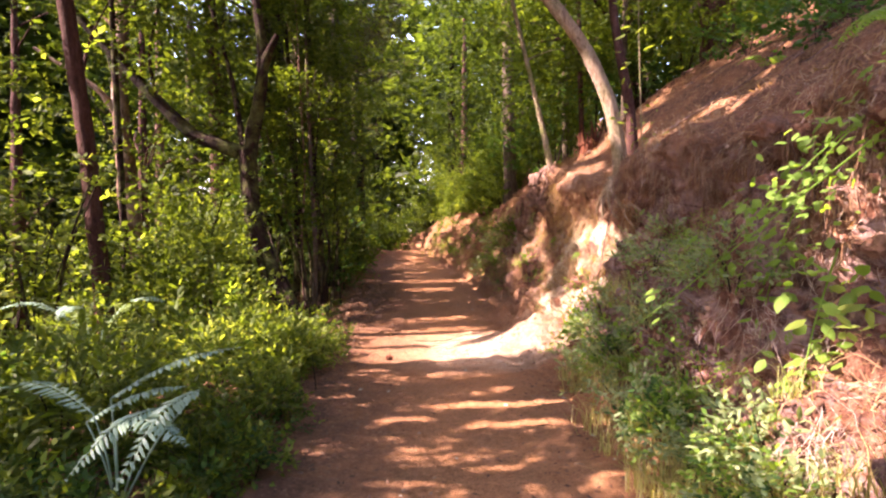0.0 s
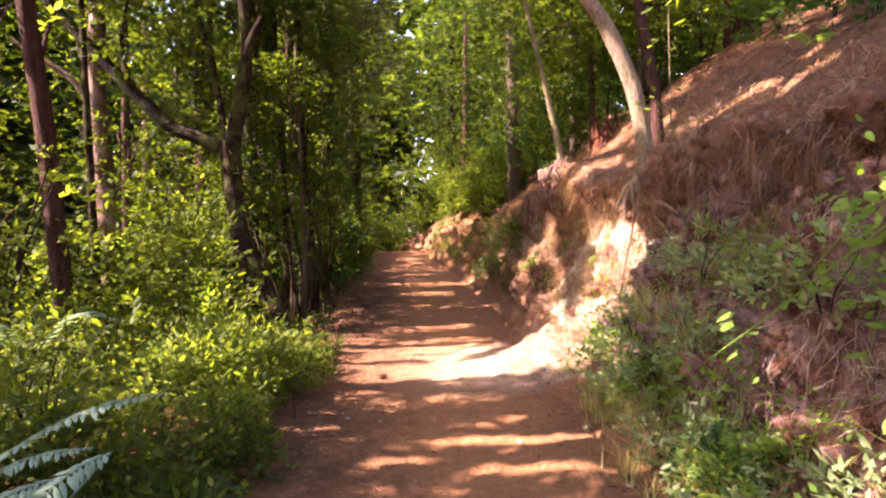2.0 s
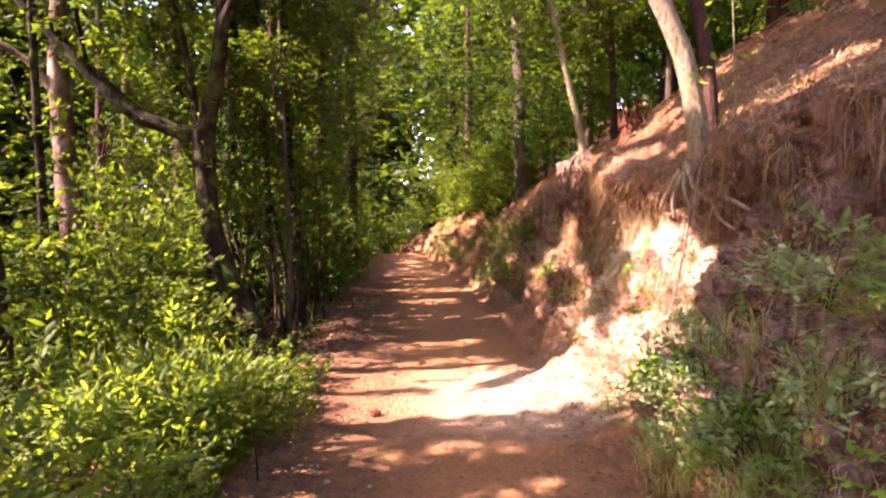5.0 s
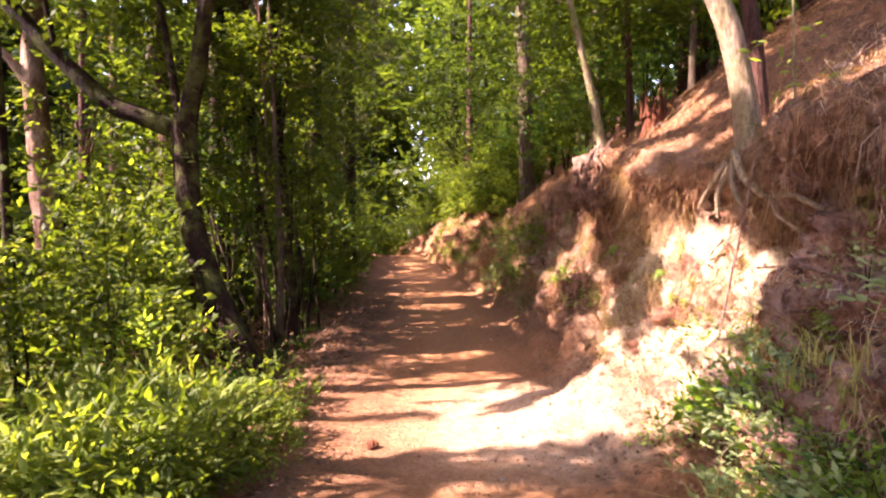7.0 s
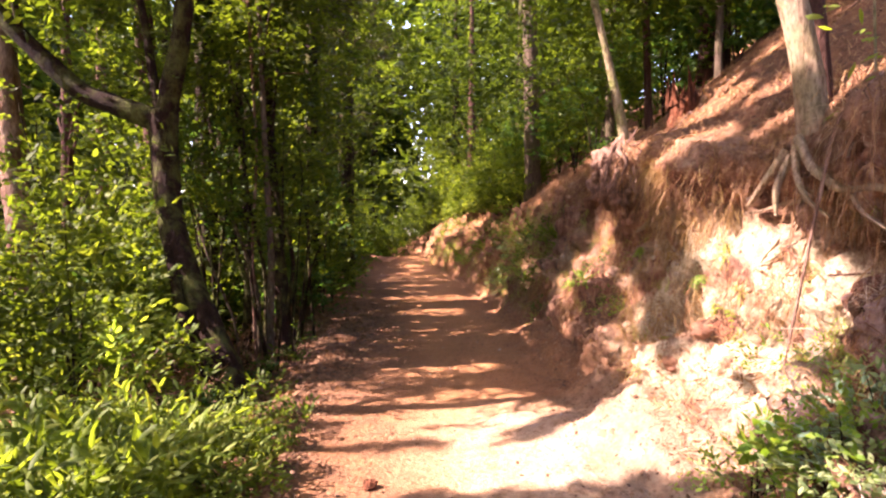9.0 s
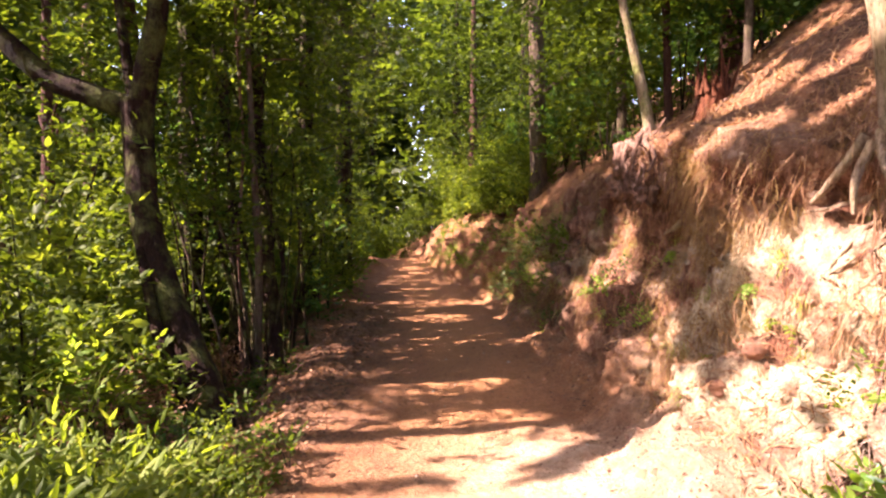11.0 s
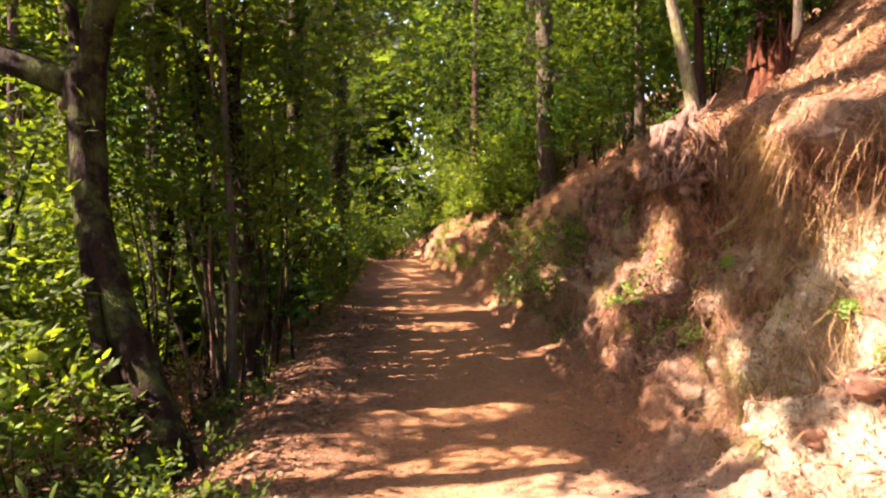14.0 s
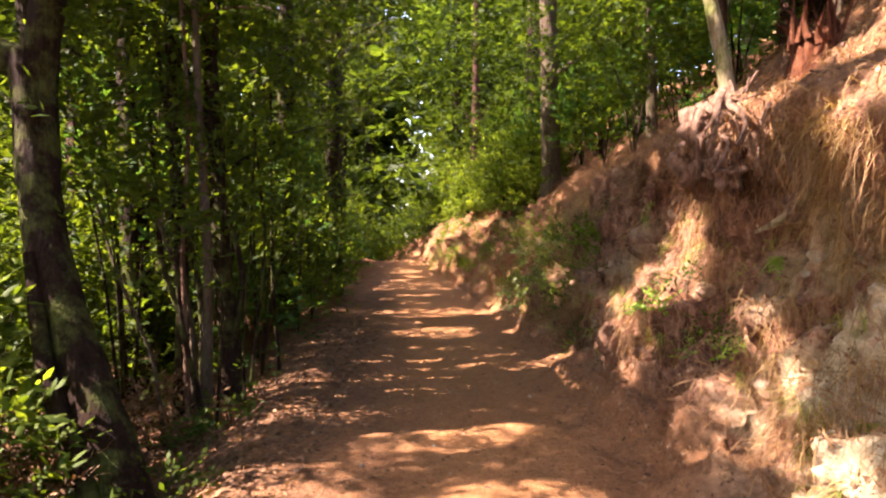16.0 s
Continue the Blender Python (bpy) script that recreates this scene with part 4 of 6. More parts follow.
for i in range(66):            # leafy saplings that wall the left of the trail
    y = rng.uniform(10.6, 29)
    c = np.interp(y, [10, 13, 18, 26, 30], [-2.5, -2.6, -2.75, -3.0, -3.2])
    x = c - abs(rng.normal(0.25, 1.6))
    h = rng.uniform(1.2, 4.4) if x < c - 0.4 else rng.uniform(0.5, 1.9)
    if y < 13.4 and x > -3.5:
        x, y = x - 1.2, y + 2.5
    bush("sapling", "leafy green sapling crowding the trail's edge", x, y, rng.uniform(0.5, 1.1), h, (LEAF_A, LEAF_DARK, LEAF_A, LEAF_B)[i % 4], rng.uniform(0.08, 0.125), int(60 + 40 * h), 200 + i, "saplings by the trail", carve=True, ratio=0.42, twig=0.33, stems=4)
for i in range(50):            # deeper in the wood
    x, y = rng.uniform(-13, -4.8), rng.uniform(4.5, 27)
    h = rng.uniform(1.4, 5.0)
    bush("sapling", "bright green sapling in the woods", x, y, rng.uniform(0.8, 1.5), h, (LEAF_B, LEAF_A, LEAF_LIME, LEAF_B)[i % 4], 0.14, int(45 + 32 * h), 300 + i, "saplings in the woods", carve=True, twig=0.42, stems=3)
for i, (x, y, h) in enumerate([(-3.4, 9.2, 2.4), (-3.9, 8.8, 1.9), (-3.75, 10.1, 2.4), (-4.5, 9.5, 2.5), (-3.9, 10.0, 2.2), (-4.3, 11.6, 2.4)]):
    bush("sapling", "broad-leaved green sapling in front of the forked tree", x, y, 0.6, h, (LEAF_B, LEAF_A)[i % 2], 0.115, int(60 + 25 * h), 350 + i, "saplings round the forked tree", fine=True, stems=4, twig=0.36, ratio=0.42, carve=True, low=0.38, count=7)
for i, (x, y, h) in enumerate([(-2.95, 11.4, 3.2), (-2.6, 12.7, 3.4), (-3.3, 12.2, 3.8), (-2.4, 13.5, 2.8), (-2.75, 14.6, 3.6), (-2.5, 15.9, 3.0), (-3.5, 11.6, 4.2), (-2.55, 17.2, 2.6)]):
    bush("sapling", "leafy sapling screening the clump of thin stems", x, y, 0.65, h, (LEAF_A, LEAF_B, LEAF_DARK)[i % 3], 0.11, int(50 + 22 * h), 1560 + i, "saplings between the trunks", fine=True, stems=2, twig=0.36, ratio=0.42, low=0.42, count=7)
for i in range(14):            # behind the stems at the trail's edge
    x, y = rng.uniform(-5.8, -3.0), rng.uniform(12.8, 16.5)
    h = rng.uniform(1.6, 3.2)
    bush("sapling", "leafy green sapling between dark trunks", x, y, rng.uniform(0.6, 0.9), h, (LEAF_A, LEAF_B)[i % 2], 0.115, int(60 + 30 * h), 385 + i, "saplings between the trunks", stems=3, twig=0.36, ratio=0.42, low=0.2, count=8)
for i in range(14):
    x, y = rng.uniform(-2.9, -1.35), rng.uniform(1.4, 4.2)
    bush("bramble", "low shaded bramble under the fern", x, y, rng.uniform(0.25, 0.4), rng.uniform(0.15, 0.36), (LEAF_A, LEAF_DARK)[i % 2], 0.075, 60, 370 + i, "brambles at the verge", False, 3, twig=0.2, low=0.0, count=8, ratio=0.45)
for i in range(44):            # green cover where the trail bends away
    x, y = rng.uniform(-7.0, 2.0), rng.uniform(33, 38)
    h = rng.uniform(0.6, 2.4)
    bush("shrub", "green thicket beyond the bend of the trail", x, y, rng.uniform(0.8, 1.3), h, (LEAF_A, LEAF_FAR, LEAF_B)[i % 3], 0.15, int(46 + 16 * h), 900 + i, "thicket beyond the bend", twig=0.42, stems=2, low=0.0, count=7)
for i in range(20):            # tall young growth that closes the view down the trail
    x, y = rng.uniform(-8, 3.5), rng.uniform(37, 44)
    h = rng.uniform(3.5, 8.5)
    bush("sapling", "tall green sapling beyond the bend of the trail", x, y, rng.uniform(1.2, 1.9), h, (LEAF_FAR, LEAF_A, LEAF_B)[i % 3], 0.2, int(60 + 22 * h), 960 + i, "saplings beyond the bend", twig=0.5, stems=2, low=0.1, count=6)
for i in range(70):            # low growth that hides the woodland floor
    x, y = rng.uniform(-15, -3.2), rng.uniform(3, 27)
    bush("shrub", "low green woodland undergrowth", x, y, rng.uniform(0.7, 1.2), rng.uniform(0.4, 1.2), (LEAF_B, LEAF_A, LEAF_DARK)[i % 3], 0.125, 80, 3000 + i, "low undergrowth", stems=2, twig=0.35, low=0.0, count=6, ratio=0.6)
for i in range(40):            # dark thicket above the bank
    y = rng.uniform(11.6, 28)
    x = np.interp(y, [11, 14, 19, 27], [3.4, 2.7, 2.4, 1.6]) + abs(rng.normal(0.2, 2.0))
    h = rng.uniform(0.8, 3.4)
    bush("shrub", "dark green shrub on the wooded slope", x, y, rng.uniform(0.7, 1.2), h, (LEAF_A, LEAF_DARK)[i % 2], 0.12, int(45 + 32 * h), 400 + i, "shrubs on the slope", carve=True)
for i in range(12):
    y = rng.uniform(5, 12)
    bush("shrub", "dark green shrub high on the slope", rng.uniform(5.6, 9), y, rng.uniform(0.7, 1.2), rng.uniform(1, 3), (LEAF_A, LEAF_DARK)[i % 2], 0.08, 150, 460 + i, "shrubs on the slope", carve=True)
for i, (x, y, h) in enumerate([(4.2, 7.2, 0.7), (4.5, 8.3, 0.9), (5.1, 8.2, 1.3), (5.0, 6.8, 1.1), (4.3, 9.0, 0.6), (5.5, 7.4, 1.6), (4.0, 6.2, 0.6), (4.6, 5.6, 1.0), (3.7, 5.2, 0.5), (4.4, 10.2, 0.7)]):
    bush("shrub", "dark low shrub on the shaded top of the slope", x, y, 0.5, h, (LEAF_DARK, LEAF_A)[i % 2], 0.09, 60, 480 + i, "shrubs on the slope", stems=4, low=0.0)
for i in range(46):            # sunny bushes where the trail bends
    y = rng.uniform(20, 28)
    x = np.interp(y, [20, 28], [1.35, 0.15]) + abs(rng.normal(0, 0.8))
    bush("shrub", "yellow-green sunny shrub on the bank", x, y, rng.uniform(0.5, 0.9), rng.uniform(0.4, 2.6), (LEAF_LIME, LEAF_B, LEAF_B)[i % 3], 0.12, 90, 500 + i, "sunny shrubs by the bend", carve=True)
for i in range(40):            # yellow-green growth on the far cut
    y = rng.uniform(13.5, 29)
    z = np.interp(y, [13, 19, 26, 31], [0.3, 0.35, 0.6, 0.8]) + rng.uniform(0.0, 1.2)
    h = LAND_TREE.ray_cast(Vector((float(np.interp(y, [13, 20, 30], [-0.3, -0.8, -1.8])), y, z)), Vector((1, 0, 0)))
    if h[0]:
        bush("weed", "yellow-green weed growing on the far bank", h[0].x + 0.03, y, rng.uniform(0.18, 0.4), rng.uniform(0.2, 0.5), (LEAF_SAGE, LEAF_B, LEAF_LIME, LEAF_A)[i % 4], 0.07, 40, 1500 + i, "weeds on the far bank", False, 3, twig=0.2, low=0.0, category="weed", count=7, z=h[0].z)
for i in range(26):            # thicket that closes the view
    x, y = rng.uniform(-9, 6), rng.uniform(30, 38)
    h = rng.uniform(1.5, 5)
    bush("shrub", "green thicket beyond the bend of the trail", x, y, rng.uniform(1.0, 1.7), h, (LEAF_FAR, LEAF_A, LEAF_B)[i % 3], 0.14, int(60 + 30 * h), 540 + i, "thicket beyond the bend", twig=0.5)
for i in range(76):            # undergrowth at the left verge
    y = rng.uniform(1.0, 8.6)
    x = -1.85 - abs(rng.normal(0, 1.6)) - (1.1 if y > 7.7 else 0)
    if y < 3.7 and x > -2.25:
        x -= 0.7
    h = (0.25 + 0.95 * rng.random() ** 1.5) * (1.0 if x < -2.3 else 0.75) * (0.5 if y > 6.3 and x > -3.6 else 1)
    big = rng.uniform(0.06, 0.12)
    bush("bramble", "bright green bramble clump beside the trail", x, y, rng.uniform(0.35, 0.7), h, (LEAF_B, LEAF_A, LEAF_B, LEAF_LIME)[i % 4], big, int(6.4 / big), 600 + i, "brambles at the verge", big > 0.075, 4, twig=0.36, low=0.0, count=7, ratio=0.38, upright=0.15)
for i in range(14):            # sunny clump that leans over the trail's edge
    y = rng.uniform(6.1, 7.9)
    x = np.interp(y, [6.3, 8.4], [-1.65, -2.05]) - abs(rng.normal(0, 0.3))
    bush("bramble", "sunlit lime-green bramble leaning over the trail's edge", x, y, rng.uniform(0.3, 0.5), rng.uniform(0.3, 0.52), (LEAF_LIME, LEAF_B)[i % 3 == 2], rng.uniform(0.085, 0.125), 66, 680 + i, "brambles at the verge", True, 4, twig=0.3, low=0.0, count=8, ratio=0.26, upright=0.35)
for i in range(36):            # finer weeds right at the trail
    y = rng.uniform(1.8, 9.2)
    bush("weed", "fine-leaved light green weed at the trail's edge", np.interp(y, [1.8, 4, 7, 9.4], [-1.25, -1.3, -1.45, -1.85]) + rng.normal(-0.05, 0.22), y, rng.uniform(0.14, 0.36), rng.uniform(0.1, 0.6), (LEAF_LIME, LEAF_B, LEAF_A)[i % 3], rng.uniform(0.035, 0.065), 60, 700 + i, "weeds at the verge", False, 4, twig=0.15, low=0.0, category="weed", count=7)
for i in range(13):            # shaded edge close to the start
    y = rng.uniform(2.2, 5.2)
    bush("weed", "dark green weed hanging over the trail's edge", -1.2 + rng.normal(0, 0.13), y, rng.uniform(0.12, 0.28), rng.uniform(0.08, 0.34), (LEAF_DARK, LEAF_A)[i % 2], rng.uniform(0.04, 0.07), 32, 860 + i, "weeds at the verge", False, 4, twig=0.15, low=0.0, category="weed", count=7)
for i in range(34):            # low plants at the foot of the bank
    y = rng.uniform(1.6, 7.3)
    x = np.interp(y, [2, 5, 7.3], [1.42, 1.36, 1.45]) + abs(rng.normal(0, 0.13))
    bush("weed", "dull green weed at the foot of the bank", x, y, rng.uniform(0.14, 0.3), rng.uniform(0.12, 0.35), (LEAF_SAGE, LEAF_IVY, LEAF_SAGE)[i % 3], rng.uniform(0.03, 0.055), 34, 740 + i, "weeds below the bank", False, 4, twig=0.15, low=0.0, category="weed", count=7)
for i, (x, y, h) in enumerate([(1.42, 5.9, 0.42), (1.6, 5.6, 0.5), (1.48, 5.2, 0.4), (1.75, 4.6, 0.35), (1.8, 3.9, 0.4)]):
    bush("shrub", "dark green leafy shrub against the bank", x, y, 0.3, h, (LEAF_SAGE, LEAF_IVY)[i % 2], 0.055, 60, 780 + i, "shrubs below the bank", False, 5, twig=0.2, low=0.0, count=8)


for i in range(22):            # sparse weeds along the far foot of the bank and by the leaning tree
    y = rng.uniform(8.8, 18)
    x = np.interp(y, [8, 10.5, 13, 16, 18], [1.45, 1.5, 1.3, 1.1, 0.95]) + rng.uniform(-0.05, 0.25)
    bush("weed", "small green weed on the foot of the clay bank", x, y, rng.uniform(0.1, 0.22), rng.uniform(0.1, 0.28), (LEAF_A, LEAF_IVY, LEAF_DARK)[i % 3], rng.uniform(0.03, 0.05), 34, 800 + i, "weeds below the bank", False, 3, twig=0.13, low=0.0, category="weed", count=6)
for i in range(16):
    x, y = rng.uniform(-3.4, -1.95), rng.uniform(8.6, 12.5)
    bush("weed", "small green weed among dead leaves beside the trail", x, y, rng.uniform(0.12, 0.3), rng.uniform(0.12, 0.4), (LEAF_A, LEAF_B, LEAF_DARK)[i % 3], rng.uniform(0.04, 0.07), 34, 830 + i, "weeds at the verge", False, 3, twig=0.16, low=0.0, category="weed", count=6)


for i in range(15):            # thick growth on the apron of the near bank
    y = rng.uniform(2.8, 6.7)
    x = np.interp(y, [2.8, 5, 6.7], [1.45, 1.36, 1.45]) + abs(rng.normal(0.03, 0.14))
    bush("weed", "shaded green leafy weed below the bank", x, y, rng.uniform(0.2, 0.34), rng.uniform(0.2, 0.46), (LEAF_SAGE, LEAF_IVY, LEAF_SAGE, LEAF_DARK)[i % 4], rng.uniform(0.04, 0.075), 40, 1400 + i, "weeds below the bank", i % 2 == 0, 4, twig=0.2, low=0.0, category="weed", count=7, ratio=(0.34, 0.6)[i % 2])
for i, (x, y, z, r, h) in enumerate([(2.02, 5.0, 1.12, 0.26, 0.5), (1.98, 7.0, 0.75, 0.15, 0.28)]):
    bush("shrub", "feathery bright green shrub rooted in the bank", x, y, r, h, LEAF_IVY, 0.05, 190, 1440 + i, "feathery shrubs on the bank", False, 6, twig=0.2, low=0.0, count=12, ratio=0.14, z=z)
for i, (x, y, z) in enumerate([(1.82, 6.45, 0.42), (1.7, 6.2, 0.36), (1.9, 6.75, 0.5), (1.62, 6.75, 0.34)]):
    bush("shrub", "blue-green broad-leaved shrub below the bank", x, y, 0.26, 0.34, LEAF_FERN if i % 2 == 0 else LEAF_IVY, 0.085, 36, 1450 + i, "shrubs below the bank", True, 4, twig=0.2, low=0.0, count=6, ratio=0.55, z=z)
for i, (x, y, h) in enumerate([(-2.8, 9.55, 0.95), (-3.15, 9.9, 1.2), (-3.35, 9.4, 1.0), (-3.7, 10.5, 1.5), (-4.3, 9.9, 1.2)]):
    bush("bramble", "broad-leaved sunlit bramble under the forked tree", x, y, 0.4, h, (LEAF_B, LEAF_LIME, LEAF_IVY)[i % 3], 0.12, 52, 1590 + i, "brambles under the forked tree", True, 3, twig=0.28, low=0.35, count=6, ratio=0.45)
for i in range(20):            # dead bracken under the forked tree
    x, y = rng.uniform(-5.2, -2.5), rng.uniform(8.5, 12.2)
    bush("dead_bracken", "brown dead bracken on the shaded woodland floor", x, y, rng.uniform(0.3, 0.5), rng.uniform(0.3, 0.8), LITTER, rng.uniform(0.05, 0.1), 60, 1470 + i, "dead bracken", False, 4, twig=0.3, low=0.0, count=10, ratio=0.25, category="fern")


# ---- ferns ----
def frond(root, tip, rise, width, mat, parent, rng, pinnae=26):
    """One fern frond: an arching rib, and a comb of narrow leaflets on each side."""
    root, tip = np.array(root, float), np.array(tip, float)
    t = np.linspace(0, 1, pinnae)
    line = root + (tip - root) * t[:, None] + np.array([0, 0, 1.0]) * (np.sin(t * math.pi) * rise)[:, None]
    tan = unit(np.gradient(line, axis=0))
    side = unit(np.cross(tan, np.array([0, 0, 1.0])))
    nor = np.cross(side, tan)
    V, F = tube(line, np.linspace(0.005, 0.0015, pinnae), 4, 0.0, 1, 0.03)
    rib = arr_part("frond", V, F, mat, parent)
    w = width * np.sin(np.clip(t * 0.86 + 0.14, 0, 1) * math.pi) ** 0.8
    gap = np.linalg.norm(tip - root) / pinnae
    for s in (1, -1):
        for i in range(1, pinnae):
            ln = max(w[i], 0.02)
            d = side[i] * s + tan[i] * 0.45 - nor[i] * 0.12 + rng.normal(0, 0.07, 3)
            V, F = leaves(line[i][None], d[None], (nor[i] + rng.normal(0, 0.18, 3))[None], np.array([ln]), min(gap * 0.85 / ln, 0.6), 0.14, True)
            arr_part("leaflet", V, F, mat, rib, "", False)


def fern(x, y, z, label, fronds, mat, seed, width=0.11, pinnae=22):
    """Fronds: start, tip, rise; a stalk joins each start to the root."""
    rng = np.random.default_rng(seed)
    t = thing("fern", (x, y, z), label, "fern", "ferns")
    for start, tip, rise in fronds:
        V, F = tube([(x, y, z - 0.1), ((x + start[0]) / 2, (y + start[1]) / 2, (z + start[2]) / 2 + 0.03), start], [0.007, 0.006, 0.005], 5, 0.0, 1, 0.05)
        arr_part("stalk", V, F, mat, t)
        frond(start, tip, rise, width, mat, t, rng, pinnae)
    return t


fern(-1.72, 3.3, 0.2, "large blue-green bracken fern leaning towards the trail", [((-1.80, 3.4, 0.68), (-1.12, 3.45, 0.95), 0.06), ((-1.88, 3.3, 0.58), (-1.38, 3.35, 0.76), 0.05), ((-1.30, 3.35, 0.74), (-1.57, 2.95, 0.33), 0.12),
     ((-1.48, 3.3, 0.66), (-1.78, 2.95, 0.42), 0.08), ((-1.7, 3.25, 0.6), (-1.25, 3.05, 0.55), 0.06), ((-1.9, 3.4, 0.6), (-2.5, 3.5, 0.7), 0.1)], LEAF_FERN, 3)
fern(-2.2, 2.3, 0.2, "light green fern beside the trail", [((-2.1, 2.3, 0.4), (-1.65, 2.15, 0.55), 0.12), ((-2.1, 2.2, 0.35), (-1.8, 1.85, 0.35), 0.12), ((-2.3, 2.4, 0.4), (-2.7, 2.9, 0.6), 0.12), ((-2.25, 2.2, 0.4), (-2.4, 1.7, 0.45), 0.15)], LEAF_LIME, 4)
fern(-3.1, 5.6, 0.1, "grey-green fern among brambles", [((-3.0, 5.55, 0.7), (-2.4, 5.5, 0.95), 0.15), ((-3.1, 5.5, 0.7), (-3.0, 4.9, 0.9), 0.15), ((-3.2, 5.6, 0.7), (-3.8, 5.3, 0.9), 0.15)], LEAF_FERN, 5)


fern(2.85, 3.9, drop(2.85, 3.9), "bright fern hanging at the top of the bank", [((2.8, 3.9, 2.85), (2.45, 3.8, 2.75), 0.12), ((2.85, 3.85, 2.9), (2.6, 3.5, 2.8), 0.12), ((2.9, 4.0, 2.9), (2.7, 4.4, 2.85), 0.12), ((2.9, 3.9, 2.95), (3.2, 3.7, 3.05), 0.12)], LEAF_IVY, 6)
fern(1.5, 4.3, drop(1.5, 4.3), "shaded green fern below the bank", [((1.5, 4.28, 0.32), (1.2, 4.0, 0.35), 0.12), ((1.52, 4.3, 0.35), (1.75, 3.9, 0.5), 0.12), ((1.5, 4.35, 0.35), (1.3, 4.7, 0.45), 0.12), ((1.48, 4.25, 0.3), (1.45, 3.8, 0.3), 0.14)], LEAF_IVY, 8, 0.09, 20)
fern(1.6, 5.3, drop(1.6, 5.3), "shaded green fern below the bank", [((1.6, 5.28, 0.42), (1.3, 5.05, 0.45), 0.12), ((1.62, 5.3, 0.45), (1.8, 4.9, 0.6), 0.12), ((1.58, 5.25, 0.4), (1.5, 4.85, 0.4), 0.14)], LEAF_IVY, 9, 0.09, 20)
fern(4.1, 7.9, drop(4.1, 7.9), "green fern on the shaded slope", [((4.1, 7.9, 3.5), (3.6, 7.8, 3.6), 0.15), ((4.1, 7.85, 3.5), (3.9, 7.4, 3.5), 0.15), ((4.15, 7.9, 3.5), (4.6, 7.7, 3.8), 0.15)], LEAF_IVY, 7)


def tuft(x, y, z, r, mat, seed, label):
    """A small bright fern tuft on the face of the bank."""
    rng = np.random.default_rng(seed)
    t = thing("fern", (x, y, z), label, "fern", "small ferns on the bank")
    for i in range(8):
        a = rng.uniform(-1.4, 1.4)
        k = rng.uniform(0.55, 1.1)
        tip = (x - r * k * 0.7 * math.cos(a), y + math.sin(a) * r * k, z - r * k * rng.uniform(0.0, 0.7))
        frond((x + 0.01, y, z), tip, r * 0.3, r * 0.28, mat, t, rng, 7)
    return t


for i, (y, z, r) in enumerate([(8.75, 1.22, 0.16), (8.4, 1.02, 0.18), (7.7, 0.72, 0.22), (8.9, 0.72, 0.12), (9.9, 1.42, 0.14), (9.6, 1.65, 0.14), (7.2, 1.55, 0.15), (6.4, 1.15, 0.2), (11.6, 0.95, 0.14), (12.2, 0.5, 0.16)]):
    h = LAND_TREE.ray_cast(Vector((-0.4, y, z)), Vector((1, 0, 0)))
    tuft(h[0].x, y, z, r, (LEAF_IVY, LEAF_LIME)[i % 2], 20 + i, "small bright green fern growing on the bank")


# ---- grass, needles and litter ----
def stuff(name, V, F, mat, label, category, smooth=False):
    me = bpy.data.meshes.new(name)
    fill_mesh(me, V, F)
    me.materials.append(mat)
    return tagged(new(name, me), label, category, "", "stuff")


rng = np.random.default_rng(31)
P, N = bank_hits(rng, 1900, -1.0, 20, 0.3, 2.9)
P2n = np.array([patch(np.array([p[1] * 1.7 + 11]), np.array([p[2] * 2.2 + 3]))[0] for p in P])
ok = P2n > np.interp(P[:, 2], [0.3, 1.5, 2.0], [0.55, 0.45, 0.2])
ok &= ~((P[:, 1] < 7.4) & (rng.random(len(P)) < np.interp(P[:, 2], [1.0, 1.8, 2.3], [0.95, 0.85, 0.45])))
ok &= ~((P[:, 1] > 7.0) & (P[:, 1] < 8.9) & (P[:, 2] < 1.55) & (rng.random(len(P)) < 0.6))
P, N = P[ok], N[ok]
reps = 40
P = np.repeat(P, reps, 0) + rng.normal(0, 0.06, (len(P) * reps, 3)) * (0.3, 1.6, 1)
N = np.repeat(N, reps, 0)
L = rng.uniform(0.06, 0.26, (len(P), 1))
out = N * (1, 1, 0.3) + rng.normal(0, 0.7, (len(P), 3))
P1 = P + out * L * 0.34 - np.array([0, 0, 1]) * L * 0.22
P2 = P1 + (out * 0.18 + rng.normal(0, 0.12, out.shape)) * L - np.array([0, 0, 1]) * L * 0.6
V, F = strip(P, P1, P2, rng.uniform(0.0016, 0.0036, len(P)), unit(np.cross(out, [0, 0, 1.0]) + rng.normal(0, 0.3, (len(P), 3))))
stuff("dry_needles", V, F, NEEDLE, "reddish dry pine needles draped over the bank", "needles")

P, N = bank_hits(rng, 480, 0.5, 7.4, 0.4, 2.7)
reps = 22
P = np.repeat(P, reps, 0) + rng.normal(0, 0.05, (len(P) * reps, 3)) * (0.3, 1.5, 1)
N = np.repeat(N, reps, 0)
L = rng.uniform(0.06, 0.24, (len(P), 1))
out = N * (1, 1, 0.5) + rng.normal(0, 0.7, (len(P), 3))
P1 = P + out * L * 0.4 - np.array([0, 0, 1]) * L * 0.1
P2 = P1 + (out * 0.3 + rng.normal(0, 0.25, out.shape)) * L - np.array([0, 0, 1]) * L * 0.45
V, F = strip(P, P1, P2, rng.uniform(0.0010, 0.0022, len(P)), unit(np.cross(out, [0, 0, 1.0]) + rng.normal(0, 0.4, (len(P), 3))))
stuff("dead_grass", V, F, DEADGRASS, "grey-brown dead grass and rootlets matted on the bank", "grass")

